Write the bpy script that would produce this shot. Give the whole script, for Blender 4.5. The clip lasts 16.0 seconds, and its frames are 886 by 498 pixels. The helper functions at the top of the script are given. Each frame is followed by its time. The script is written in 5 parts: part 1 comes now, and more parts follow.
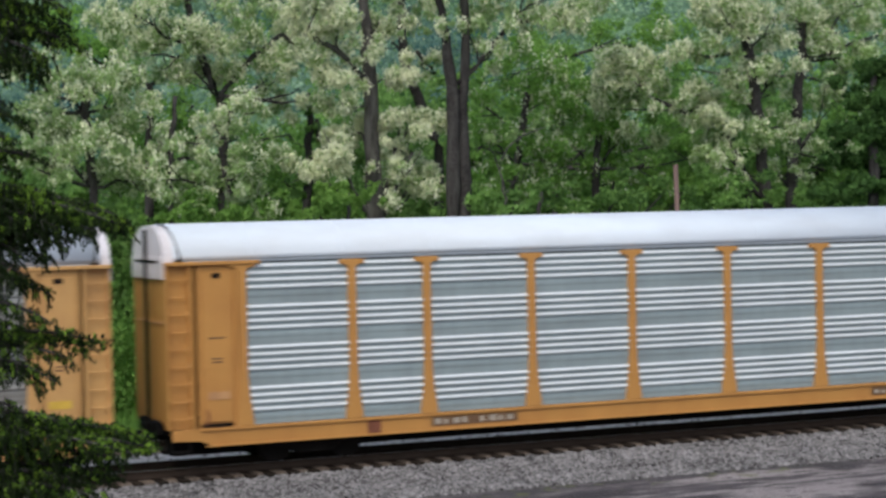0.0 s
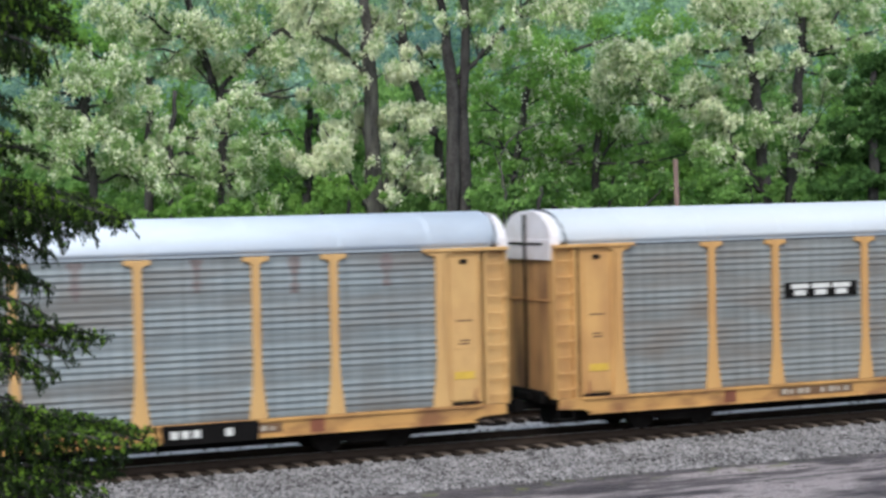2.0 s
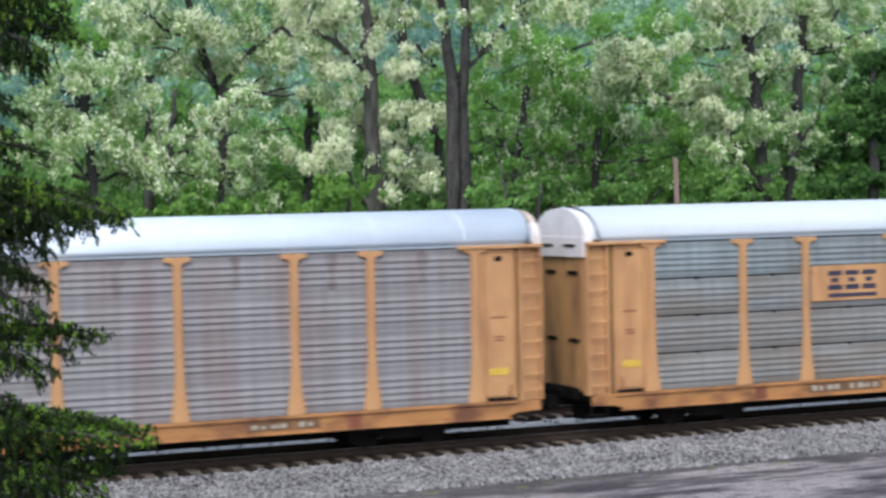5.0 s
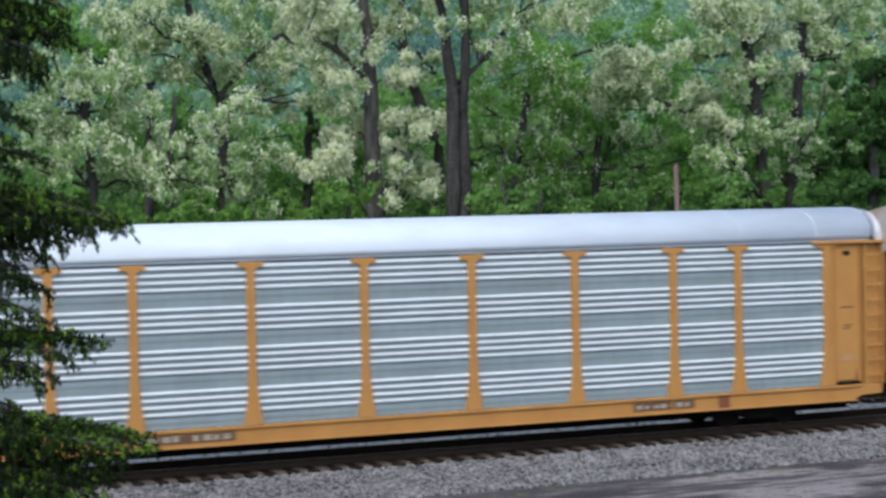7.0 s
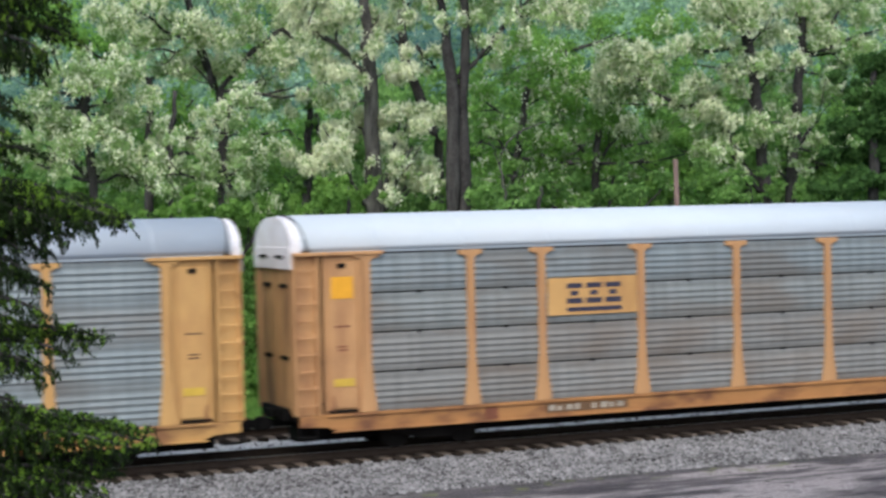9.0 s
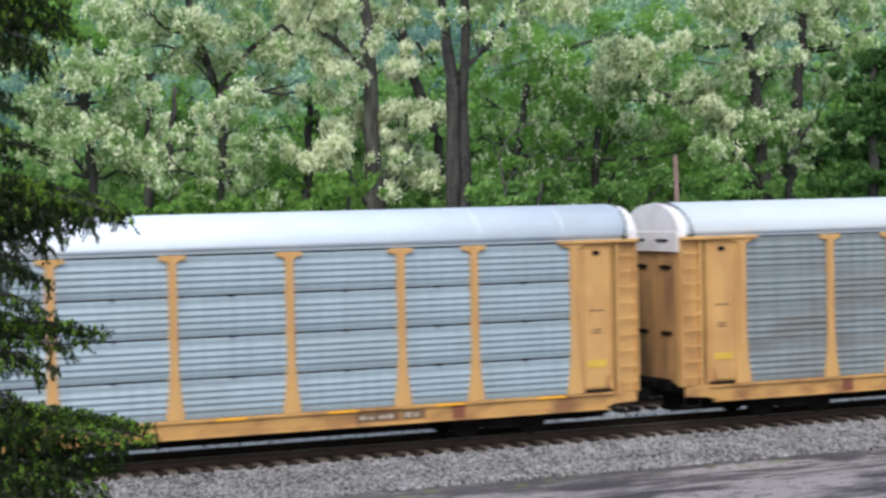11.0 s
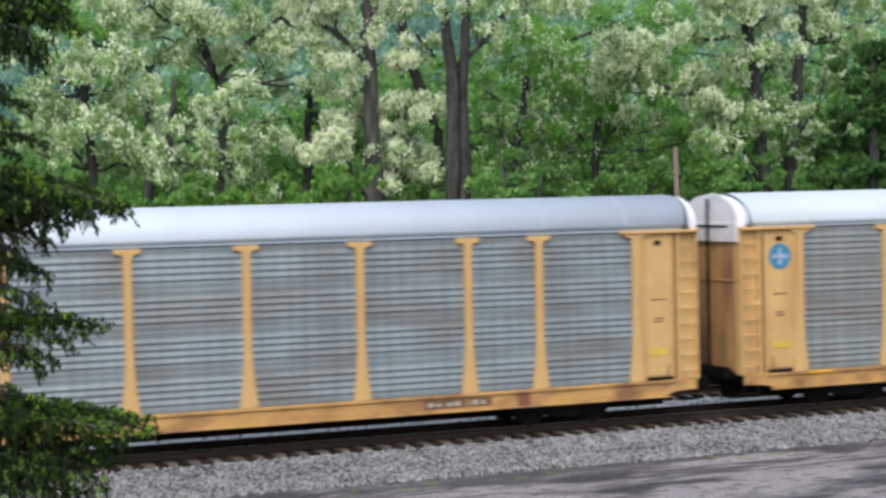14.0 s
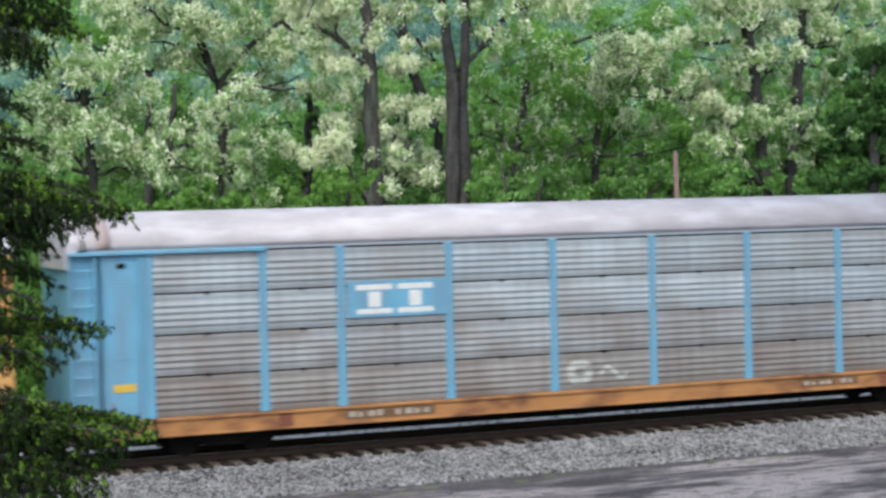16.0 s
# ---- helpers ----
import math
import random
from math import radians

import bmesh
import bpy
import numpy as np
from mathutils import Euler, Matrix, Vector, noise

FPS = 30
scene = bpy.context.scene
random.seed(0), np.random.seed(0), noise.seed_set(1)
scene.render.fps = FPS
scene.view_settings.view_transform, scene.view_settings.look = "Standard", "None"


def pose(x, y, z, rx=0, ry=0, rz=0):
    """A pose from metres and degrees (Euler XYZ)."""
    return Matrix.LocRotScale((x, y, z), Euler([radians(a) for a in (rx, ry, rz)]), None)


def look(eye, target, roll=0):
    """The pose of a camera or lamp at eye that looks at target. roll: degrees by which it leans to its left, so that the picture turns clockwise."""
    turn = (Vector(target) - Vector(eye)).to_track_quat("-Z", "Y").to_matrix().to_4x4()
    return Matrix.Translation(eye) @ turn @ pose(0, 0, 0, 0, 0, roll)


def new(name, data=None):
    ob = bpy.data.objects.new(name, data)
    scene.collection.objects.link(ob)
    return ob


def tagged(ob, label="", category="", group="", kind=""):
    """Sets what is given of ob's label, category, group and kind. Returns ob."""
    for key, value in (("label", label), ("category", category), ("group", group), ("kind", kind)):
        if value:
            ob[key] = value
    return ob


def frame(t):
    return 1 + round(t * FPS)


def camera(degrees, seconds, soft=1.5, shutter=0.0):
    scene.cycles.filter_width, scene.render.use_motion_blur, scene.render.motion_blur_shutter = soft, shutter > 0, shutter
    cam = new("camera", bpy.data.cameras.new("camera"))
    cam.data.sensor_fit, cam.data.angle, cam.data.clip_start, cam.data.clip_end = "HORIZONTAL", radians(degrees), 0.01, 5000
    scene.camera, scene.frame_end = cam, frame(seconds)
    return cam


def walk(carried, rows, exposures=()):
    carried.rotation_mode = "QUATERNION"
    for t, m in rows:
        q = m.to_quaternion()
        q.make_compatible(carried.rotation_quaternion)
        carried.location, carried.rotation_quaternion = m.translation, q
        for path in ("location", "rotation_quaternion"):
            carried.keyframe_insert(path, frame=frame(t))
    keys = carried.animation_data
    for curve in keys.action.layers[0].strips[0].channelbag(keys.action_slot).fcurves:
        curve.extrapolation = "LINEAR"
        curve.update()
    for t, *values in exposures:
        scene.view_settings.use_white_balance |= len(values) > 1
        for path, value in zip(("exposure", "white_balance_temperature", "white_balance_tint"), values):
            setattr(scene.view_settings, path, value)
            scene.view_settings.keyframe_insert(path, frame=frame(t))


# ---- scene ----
SECONDS = 16.0
cam = camera(25.93, SECONDS, soft=2.8, shutter=0.22)
EYE = Vector((0.0, -44.29, 5.955))
HEAD, LEAN = 23.02, -1.285


def aim(tilt):
    """Camera pose: heading clockwise from the track's normal, tilt upwards, both in degrees."""
    a, b = radians(HEAD), radians(tilt)
    way = Vector((math.sin(a) * math.cos(b), math.cos(a) * math.cos(b), math.sin(b)))
    return look(EYE, EYE + way, LEAN)


TILTS = [(0, -1.270), (0.5, -1.280), (1, -1.312), (1.5, -1.375), (2, -1.426), (2.5, -1.468), (3, -1.511),
         (3.5, -1.532), (4, -1.562), (5.2, -1.44), (6.5, -1.264), (7, -1.272), (7.5, -1.286), (8, -1.303),
         (8.5, -1.338), (9, -1.428), (10.2, -1.52), (11.5, -1.571), (12, -1.649), (12.5, -1.749), (13, -1.804),
         (13.5, -1.828), (14, -1.769), (14.5, -1.734), (15, -1.676), (15.5, -1.665), (16, -1.649)]
EXPOSED = [(0, -0.18), (0.5, -0.16), (1, -0.08), (1.5, 0.2), (2, 0.32), (2.5, 0.35), (3.5, 0.45), (4.2, 0.45), (6.3, 0.25), (6.5, 0.2), (7, -0.06), (7.5, -0.27), (8, -0.27), (8.5, 0.08), (9, 0.28), (9.2, 0.3), (11.5, 0.36), (12, 0.29), (12.5, 0.17), (13.5, 0.3), (14, 0.36), (16, 0.4)]
BALANCE = {3.5: (6250, 6), 4.2: (6150, 7), 0: (6550, 8), 0.5: (6950, 9), 1: (7000, 9), 1.5: (6600, 7), 6.3: (6100, 6), 6.5: (6050, 6), 7: (6000, 7), 7.5: (6000, 7), 8: (6150, 10), 8.5: (6300, 8), 12: (6300, 6), 16: (6260, 4)}
walk(cam, [(t, aim(a)) for t, a in TILTS], exposures=[(t, e + 0.12, *BALANCE.get(t, (6350, 6))) for t, e in EXPOSED])

# ---- light: bright overcast ----
world = bpy.data.worlds.new("sky")
scene.world = world
world.use_nodes = True
wn, wl = world.node_tree.nodes, world.node_tree.links
sky = wn.new("ShaderNodeTexSky")
sky.sky_type, sky.sun_disc = "NISHITA", False
sky.sun_elevation, sky.sun_rotation = radians(52), radians(213)
sky.air_density, sky.dust_density = 1.0, 3.0
wl.new(sky.outputs["Color"], wn["Background"].inputs["Color"])
wn["Background"].inputs["Strength"].default_value = 0.15
sun = new("sun", bpy.data.lights.new("sun", "SUN"))
sun.data.energy, sun.data.angle, sun.data.color = 1.9, radians(65), (1.0, 0.98, 0.95)
sun.matrix_world = look((-22, -34, 52), (0, 0, 0))

# ---- materials ----


def mat(name, colour, rough=0.6, metal=0.0, scale=6.0, vary=0.25, fine=60.0, bump=0.0, dirt=None, dirt_scale=(1, 1, 1), dirt_amount=0.0, spec=0.3, random_value=0.0, stripes=0.0):
    """A painted or natural surface: a base colour varied at two scales, dirt in patches and a fine relief."""
    m = bpy.data.materials.new(name)
    m.use_nodes = True
    n, l = m.node_tree.nodes, m.node_tree.links
    b = n["Principled BSDF"]
    b.inputs["Roughness"].default_value, b.inputs["Metallic"].default_value = rough, metal
    b.inputs["Specular IOR Level"].default_value = spec
    co = n.new("ShaderNodeTexCoord")
    big, small = n.new("ShaderNodeTexNoise"), n.new("ShaderNodeTexNoise")
    for t, s, d in ((big, scale, 4), (small, fine, 3)):
        t.inputs["Scale"].default_value, t.inputs["Detail"].default_value = s, d
        l.new(co.outputs["Object"], t.inputs["Vector"])
    place = co.outputs["Object"]
    if stripes:
        info, shift = n.new("ShaderNodeObjectInfo"), n.new("ShaderNodeVectorMath")
        shift.operation = "MULTIPLY_ADD"
        shift.inputs[1].default_value = (60, 0, 9)
        l.new(info.outputs["Random"], shift.inputs[0]), l.new(place, shift.inputs[2])
        place = shift.outputs[0]
    add = n.new("ShaderNodeMath")
    add.operation = "ADD"
    l.new(big.outputs["Fac"], add.inputs[0]), l.new(small.outputs["Fac"], add.inputs[1])
    ramp = n.new("ShaderNodeMapRange")
    ramp.inputs["From Min"].default_value, ramp.inputs["From Max"].default_value = 0.6, 1.4
    ramp.inputs["To Min"].default_value, ramp.inputs["To Max"].default_value = 1 - vary, 1 + vary
    l.new(add.outputs[0], ramp.inputs["Value"])
    mul = n.new("ShaderNodeVectorMath")
    mul.operation = "SCALE"
    mul.inputs[0].default_value = colour
    l.new(ramp.outputs["Result"], mul.inputs["Scale"])
    out = mul.outputs[0]
    if stripes:
        wm, wv, r3, m3 = n.new("ShaderNodeMapping"), n.new("ShaderNodeTexNoise"), n.new("ShaderNodeMapRange"), n.new("ShaderNodeVectorMath")
        wm.inputs["Scale"].default_value = (4.5, 1, 0.22)
        wv.inputs["Scale"].default_value, wv.inputs["Detail"].default_value = 1.0, 2
        l.new(place, wm.inputs["Vector"]), l.new(wm.outputs["Vector"], wv.inputs["Vector"])
        r3.inputs["From Min"].default_value, r3.inputs["From Max"].default_value = 0.3, 0.6
        r3.inputs["To Min"].default_value, r3.inputs["To Max"].default_value = 1 - stripes * 1.6, 1 + stripes * 0.3
        l.new(wv.outputs["Fac"], r3.inputs["Value"])
        m3.operation = "SCALE"
        l.new(out, m3.inputs[0]), l.new(r3.outputs["Result"], m3.inputs["Scale"])
        sx, per, fr, tick, m4 = n.new("ShaderNodeSeparateXYZ"), n.new("ShaderNodeMath"), n.new("ShaderNodeMath"), n.new("ShaderNodeMapRange"), n.new("ShaderNodeVectorMath")
        l.new(co.outputs["Object"], sx.inputs[0]), l.new(sx.outputs["X"], per.inputs[0])
        per.operation, per.inputs[1].default_value, fr.operation, m4.operation = "DIVIDE", 0.36, "PINGPONG", "SCALE"
        l.new(per.outputs[0], fr.inputs[0])
        fr.inputs[1].default_value = 0.5
        tick.inputs["From Min"].default_value, tick.inputs["From Max"].default_value = 0.06, 0.17
        tick.inputs["To Min"].default_value, tick.inputs["To Max"].default_value = 1 - stripes * 1.3, 1.0
        l.new(fr.outputs[0], tick.inputs["Value"])
        l.new(m3.outputs[0], m4.inputs[0]), l.new(tick.outputs["Result"], m4.inputs["Scale"])
        out = m4.outputs[0]
    if random_value:
        info = n.new("ShaderNodeObjectInfo")
        r2 = n.new("ShaderNodeMapRange")
        r2.inputs["To Min"].default_value, r2.inputs["To Max"].default_value = 1 - random_value, 1 + random_value
        l.new(info.outputs["Random"], r2.inputs["Value"])
        m2 = n.new("ShaderNodeVectorMath")
        m2.operation = "SCALE"
        l.new(out, m2.inputs[0]), l.new(r2.outputs["Result"], m2.inputs["Scale"])
        out = m2.outputs[0]
    if dirt:
        mp, dn, dr, mx = n.new("ShaderNodeMapping"), n.new("ShaderNodeTexNoise"), n.new("ShaderNodeMapRange"), n.new("ShaderNodeMix")
        mp.inputs["Scale"].default_value = dirt_scale
        dn.inputs["Scale"].default_value, dn.inputs["Detail"].default_value = 1.0, 6
        l.new(place, mp.inputs["Vector"]), l.new(mp.outputs["Vector"], dn.inputs["Vector"])
        dr.inputs["From Min"].default_value, dr.inputs["From Max"].default_value = 0.45, 0.68
        dr.inputs["To Max"].default_value = dirt_amount
        l.new(dn.outputs["Fac"], dr.inputs["Value"])
        mx.data_type = "RGBA"
        l.new(dr.outputs["Result"], mx.inputs["Factor"]), l.new(out, mx.inputs["A"])
        mx.inputs["B"].default_value = (*dirt, 1)
        out = mx.outputs["Result"]
    l.new(out, b.inputs["Base Color"])
    if bump:
        bp = n.new("ShaderNodeBump")
        bp.inputs["Strength"].default_value, bp.inputs["Distance"].default_value = 0.6, bump
        l.new(small.outputs["Fac"], bp.inputs["Height"]), l.new(bp.outputs["Normal"], b.inputs["Normal"])
    return m


def leaf_mat(name, dark, light, through_light=0.35, patch_scale=0.5, speck=0.6):
    """Foliage: each leaf takes its own tone between two colours, and lets some light through."""
    m = bpy.data.materials.new(name)
    m.use_nodes = True
    n, l = m.node_tree.nodes, m.node_tree.links
    geo, ramp = n.new("ShaderNodeNewGeometry"), n.new("ShaderNodeMix")
    ramp.data_type = "RGBA"
    ramp.inputs["A"].default_value, ramp.inputs["B"].default_value = (*dark, 1), (*light, 1)
    co, nz, md = n.new("ShaderNodeTexCoord"), n.new("ShaderNodeTexNoise"), n.new("ShaderNodeMath")
    nz.inputs["Scale"].default_value, nz.inputs["Detail"].default_value = patch_scale, 3
    l.new(co.outputs["Object"], nz.inputs["Vector"])
    md.operation = "MULTIPLY_ADD"
    l.new(geo.outputs["Random Per Island"], md.inputs[0])
    md.inputs[1].default_value = speck
    sub = n.new("ShaderNodeMapRange")
    sub.inputs["From Min"].default_value, sub.inputs["From Max"].default_value = 0.3, 0.7
    sub.inputs["To Min"].default_value, sub.inputs["To Max"].default_value = -0.05, 1.05 - speck
    l.new(nz.outputs["Fac"], sub.inputs["Value"]), l.new(sub.outputs["Result"], md.inputs[2])
    l.new(md.outputs[0], ramp.inputs["Factor"])
    b, tr, mx = n["Principled BSDF"], n.new("ShaderNodeBsdfTranslucent"), n.new("ShaderNodeMixShader")
    b.inputs["Roughness"].default_value, b.inputs["Specular IOR Level"].default_value = 0.65, 0.12
    l.new(ramp.outputs["Result"], b.inputs["Base Color"]), l.new(ramp.outputs["Result"], tr.inputs["Color"])
    mx.inputs["Fac"].default_value = through_light
    l.new(b.outputs[0], mx.inputs[1]), l.new(tr.outputs[0], mx.inputs[2])
    l.new(mx.outputs[0], n["Material Output"].inputs["Surface"])
    return m


YELLOW = mat("yellow_paint", (0.55, 0.32, 0.12), 0.5, 0, 1.5, 0.10, 40, dirt=(0.30, 0.14, 0.06), dirt_scale=(1.2, 1, 0.5), dirt_amount=0.5)
ORANGE = mat("orange_yellow_paint", (0.49, 0.245, 0.07), 0.45, 0, 1.5, 0.08, 40, dirt=(0.33, 0.13, 0.04), dirt_scale=(1, 1, 0.6), dirt_amount=0.3)
TAN = mat("faded_rusty_yellow_paint", (0.50, 0.275, 0.125), 0.6, 0, 1.5, 0.14, 40, dirt=(0.27, 0.12, 0.06), dirt_scale=(1.5, 1, 0.5), dirt_amount=0.55)
PALE = mat("pale_yellow_paint", (0.57, 0.355, 0.145), 0.5, 0, 1.5, 0.10, 40, dirt=(0.34, 0.18, 0.08), dirt_scale=(1.2, 1, 0.5), dirt_amount=0.45)
DOOR_RUSTY = mat("rust_streaked_door_paint", (0.46, 0.26, 0.115), 0.6, 0, 1.5, 0.16, 40, dirt=(0.17, 0.085, 0.05), dirt_scale=(1, 2.2, 0.45), dirt_amount=0.85)
BLUE = mat("faded_blue_paint", (0.14, 0.33, 0.47), 0.5, 0, 1.5, 0.12, 40, dirt=(0.16, 0.20, 0.25), dirt_scale=(1.5, 1, 0.5), dirt_amount=0.5)
BLUE_PALE = mat("pale_blue_paint", (0.25, 0.40, 0.50), 0.5, 0, 1.5, 0.12, 40, dirt=(0.18, 0.22, 0.26), dirt_scale=(1.5, 1, 0.5), dirt_amount=0.5)
ROOF = mat("white_roof_metal", (0.65, 0.72, 0.80), 0.6, 0.0, 0.8, 0.06, 30, dirt=(0.5, 0.52, 0.55), dirt_scale=(0.5, 1, 1.5), dirt_amount=0.3)
HOOD = mat("white_hood_paint", (0.69, 0.67, 0.70), 0.5, 0, 1.2, 0.12, 30, dirt=(0.40, 0.32, 0.29), dirt_scale=(1, 1, 0.8), dirt_amount=0.5)
HOOD_RUSTY = mat("rust_stained_hood_paint", (0.64, 0.58, 0.55), 0.55, 0, 1.2, 0.14, 30, dirt=(0.40, 0.22, 0.10), dirt_scale=(1.6, 1.6, 1.0), dirt_amount=0.9)
ROOF_GREY = mat("grey_roof_metal", (0.47, 0.52, 0.58), 0.6, 0.0, 0.8, 0.06, 30, dirt=(0.46, 0.48, 0.51), dirt_scale=(0.5, 1, 1.5), dirt_amount=0.4)
ROOF_OLD = mat("weathered_roof_metal", (0.40, 0.37, 0.39), 0.55, 0.1, 1.2, 0.15, 30, dirt=(0.62, 0.60, 0.64), dirt_scale=(0.8, 1, 3), dirt_amount=0.55)
FASCIA = mat("fascia_metal", (0.34, 0.38, 0.42), 0.5, 0.3, 1.0, 0.10, 30)
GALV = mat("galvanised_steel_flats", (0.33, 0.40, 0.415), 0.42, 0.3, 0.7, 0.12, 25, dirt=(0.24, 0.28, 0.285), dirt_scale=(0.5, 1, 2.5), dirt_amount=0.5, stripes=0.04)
# Gleam of the sky on the ribs, put into a paler steel colour.
RIB_GLEAM = mat("sky_gleam_on_ribs", (0.68, 0.73, 0.76), 0.35, 0.2, 0.7, 0.08, 25)
GREY = mat("weathered_galvanised_steel", (0.238, 0.270, 0.280), 0.42, 0.25, 0.6, 0.14, 25, dirt=(0.165, 0.148, 0.130), dirt_scale=(0.35, 1, 1.1), dirt_amount=0.7, stripes=0.08)
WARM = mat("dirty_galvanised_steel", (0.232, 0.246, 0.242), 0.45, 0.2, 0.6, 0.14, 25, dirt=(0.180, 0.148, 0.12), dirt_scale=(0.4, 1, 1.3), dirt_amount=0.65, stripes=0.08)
RUSTY = mat("rust_streaked_steel", (0.245, 0.236, 0.242), 0.6, 0.15, 0.6, 0.14, 25, dirt=(0.20, 0.148, 0.135), dirt_scale=(2.0, 1, 0.3), dirt_amount=0.6, stripes=0.06)
LIGHT = mat("light_blue_grey_steel", (0.305, 0.375, 0.42), 0.42, 0.2, 0.6, 0.08, 25, dirt=(0.27, 0.31, 0.33), dirt_scale=(0.5, 1, 0.8), dirt_amount=0.5, stripes=0.05)
NEWER = mat("newer_grey_steel", (0.325, 0.365, 0.392), 0.45, 0.2, 0.6, 0.12, 25, dirt=(0.25, 0.245, 0.24), dirt_scale=(0.5, 1, 0.8), dirt_amount=0.6, stripes=0.05)
OLD = mat("patchy_old_steel", (0.285, 0.292, 0.296), 0.5, 0.2, 0.6, 0.16, 25, dirt=(0.200, 0.165, 0.145), dirt_scale=(0.5, 1, 0.6), dirt_amount=0.75, random_value=0.17, stripes=0.07)
# Lower sheets: grime, plus the ground's brownish reflection put into their colour.
DIRTY_TINTED = mat("grimy_ground_tinted_steel", (0.225, 0.222, 0.212), 0.55, 0.15, 0.6, 0.14, 25, dirt=(0.165, 0.128, 0.100), dirt_scale=(0.4, 1, 1.3), dirt_amount=0.6, random_value=0.08, stripes=0.06)
OLD_DIRTY_TINTED = mat("stained_ground_tinted_steel", (0.245, 0.228, 0.215), 0.55, 0.15, 0.6, 0.16, 25, dirt=(0.165, 0.120, 0.095), dirt_scale=(0.5, 1, 0.6), dirt_amount=0.7, random_value=0.14, stripes=0.07)
# The sky's reflection in the upper sheets is put into this colour.
OLD_SKY_TINT = mat("sky_tinted_old_steel", (0.335, 0.365, 0.385), 0.5, 0.2, 0.6, 0.14, 25, dirt=(0.24, 0.225, 0.21), dirt_scale=(0.5, 1, 0.6), dirt_amount=0.6, random_value=0.14, stripes=0.06)
RUST = mat("brown_rust", (0.20, 0.075, 0.045), 0.9, 0, 2.5, 0.35, 30)
SILL_YELLOW = mat("worn_yellow_sill_paint", (0.49, 0.275, 0.095), 0.55, 0, 1.5, 0.16, 40, dirt=(0.19, 0.085, 0.045), dirt_scale=(1.0, 1, 2.2), dirt_amount=0.85)
RUST_BAND = mat("faded_rust_stain", (0.36, 0.29, 0.28), 0.75, 0, 1.2, 0.2, 30, dirt=(0.17, 0.080, 0.055), dirt_scale=(3, 2, 2), dirt_amount=0.95)
SILL_PAINT = mat("rust_stained_sill_paint", (0.40, 0.19, 0.07), 0.55, 0, 1.5, 0.16, 40, dirt=(0.14, 0.060, 0.035), dirt_scale=(1.0, 1, 2.2), dirt_amount=0.95)
BLACK = mat("black_steel", (0.008, 0.0075, 0.0075), 0.7, 0.0, 3, 0.3, 40, spec=0.05)
GRIME = mat("grimy_bogie_steel", (0.014, 0.012, 0.011), 0.85, 0.0, 3, 0.4, 20, spec=0.05)
WHEEL = mat("worn_wheel_steel", (0.014, 0.012, 0.011), 0.85, 0.0, 5, 0.3, 60, spec=0.05)
MARK = mat("white_lettering_paint", (0.62, 0.62, 0.60), 0.6, 0, 4, 0.15, 50)
NAVY = mat("dark_blue_lettering_paint", (0.035, 0.035, 0.06), 0.6, 0, 4, 0.2, 50)
MARK_DULL = mat("worn_white_marks", (0.38, 0.33, 0.27), 0.7, 0, 4, 0.4, 30)
PLATE = mat("worn_dark_plate", (0.15, 0.085, 0.045), 0.7, 0, 4, 0.45, 30)
PLACARD = mat("faded_yellow_placard", (0.58, 0.38, 0.06), 0.6, 0, 4, 0.2, 30)
SIGN = mat("orange_placard", (0.75, 0.36, 0.03), 0.5, 0, 4, 0.1, 50)
ROUNDEL = mat("blue_roundel_paint", (0.05, 0.20, 0.32), 0.5, 0, 4, 0.2, 50)
SPRAY = mat("sprayed_white_paint", (0.62, 0.64, 0.66), 0.6, 0, 2, 0.25, 30)
SPRAY_BLUE = mat("sprayed_pale_blue_paint", (0.31, 0.36, 0.45), 0.6, 0, 2, 0.25, 30)
STAIN = mat("rust_run_on_steel", (0.165, 0.135, 0.135), 0.75, 0.05, 2, 0.3, 30, dirt=(0.21, 0.20, 0.20), dirt_scale=(5, 1, 2), dirt_amount=0.7)
SILVER = mat("sprayed_silver_paint", (0.26, 0.26, 0.28), 0.5, 0.2, 2, 0.2, 30)
SPRAY_CYAN = mat("sprayed_turquoise_paint", (0.22, 0.45, 0.50), 0.6, 0, 2, 0.25, 30)
SPRAY_BLOCK = mat("worn_greyish_white_spray", (0.47, 0.46, 0.45), 0.7, 0, 2, 0.3, 30)
SPRAY_FAINT = mat("worn_sprayed_paint", (0.40, 0.40, 0.37), 0.7, 0, 2, 0.4, 30)
SPRAY_PINK = mat("sprayed_pink_paint", (0.50, 0.17, 0.30), 0.6, 0, 2, 0.25, 30)
RAIL = mat("rusty_rail_steel", (0.042, 0.031, 0.025), 0.9, 0.0, 3, 0.3, 50, spec=0.05)
RAIL_TOP = mat("polished_rail_head", (0.42, 0.42, 0.43), 0.35, 0.9, 3, 0.15, 50)
TIE = mat("old_tie_wood", (0.026, 0.020, 0.016), 0.95, 0, 4, 0.35, 60, bump=0.01, random_value=0.3, spec=0.03)
BARK = mat("furrowed_bark", (0.046, 0.043, 0.042), 0.95, 0, 1.6, 0.7, 9, bump=0.10, dirt=(0.10, 0.098, 0.092), dirt_scale=(5, 5, 0.8), dirt_amount=0.6, spec=0.1)
BARK_GREY = mat("grey_bark", (0.060, 0.057, 0.054), 0.95, 0, 1.6, 0.6, 11, bump=0.08, dirt=(0.17, 0.165, 0.15), dirt_scale=(4, 4, 0.7), dirt_amount=0.7)
POLE = mat("weathered_red_post", (0.23, 0.155, 0.14), 0.8, 0, 3, 0.25, 30)
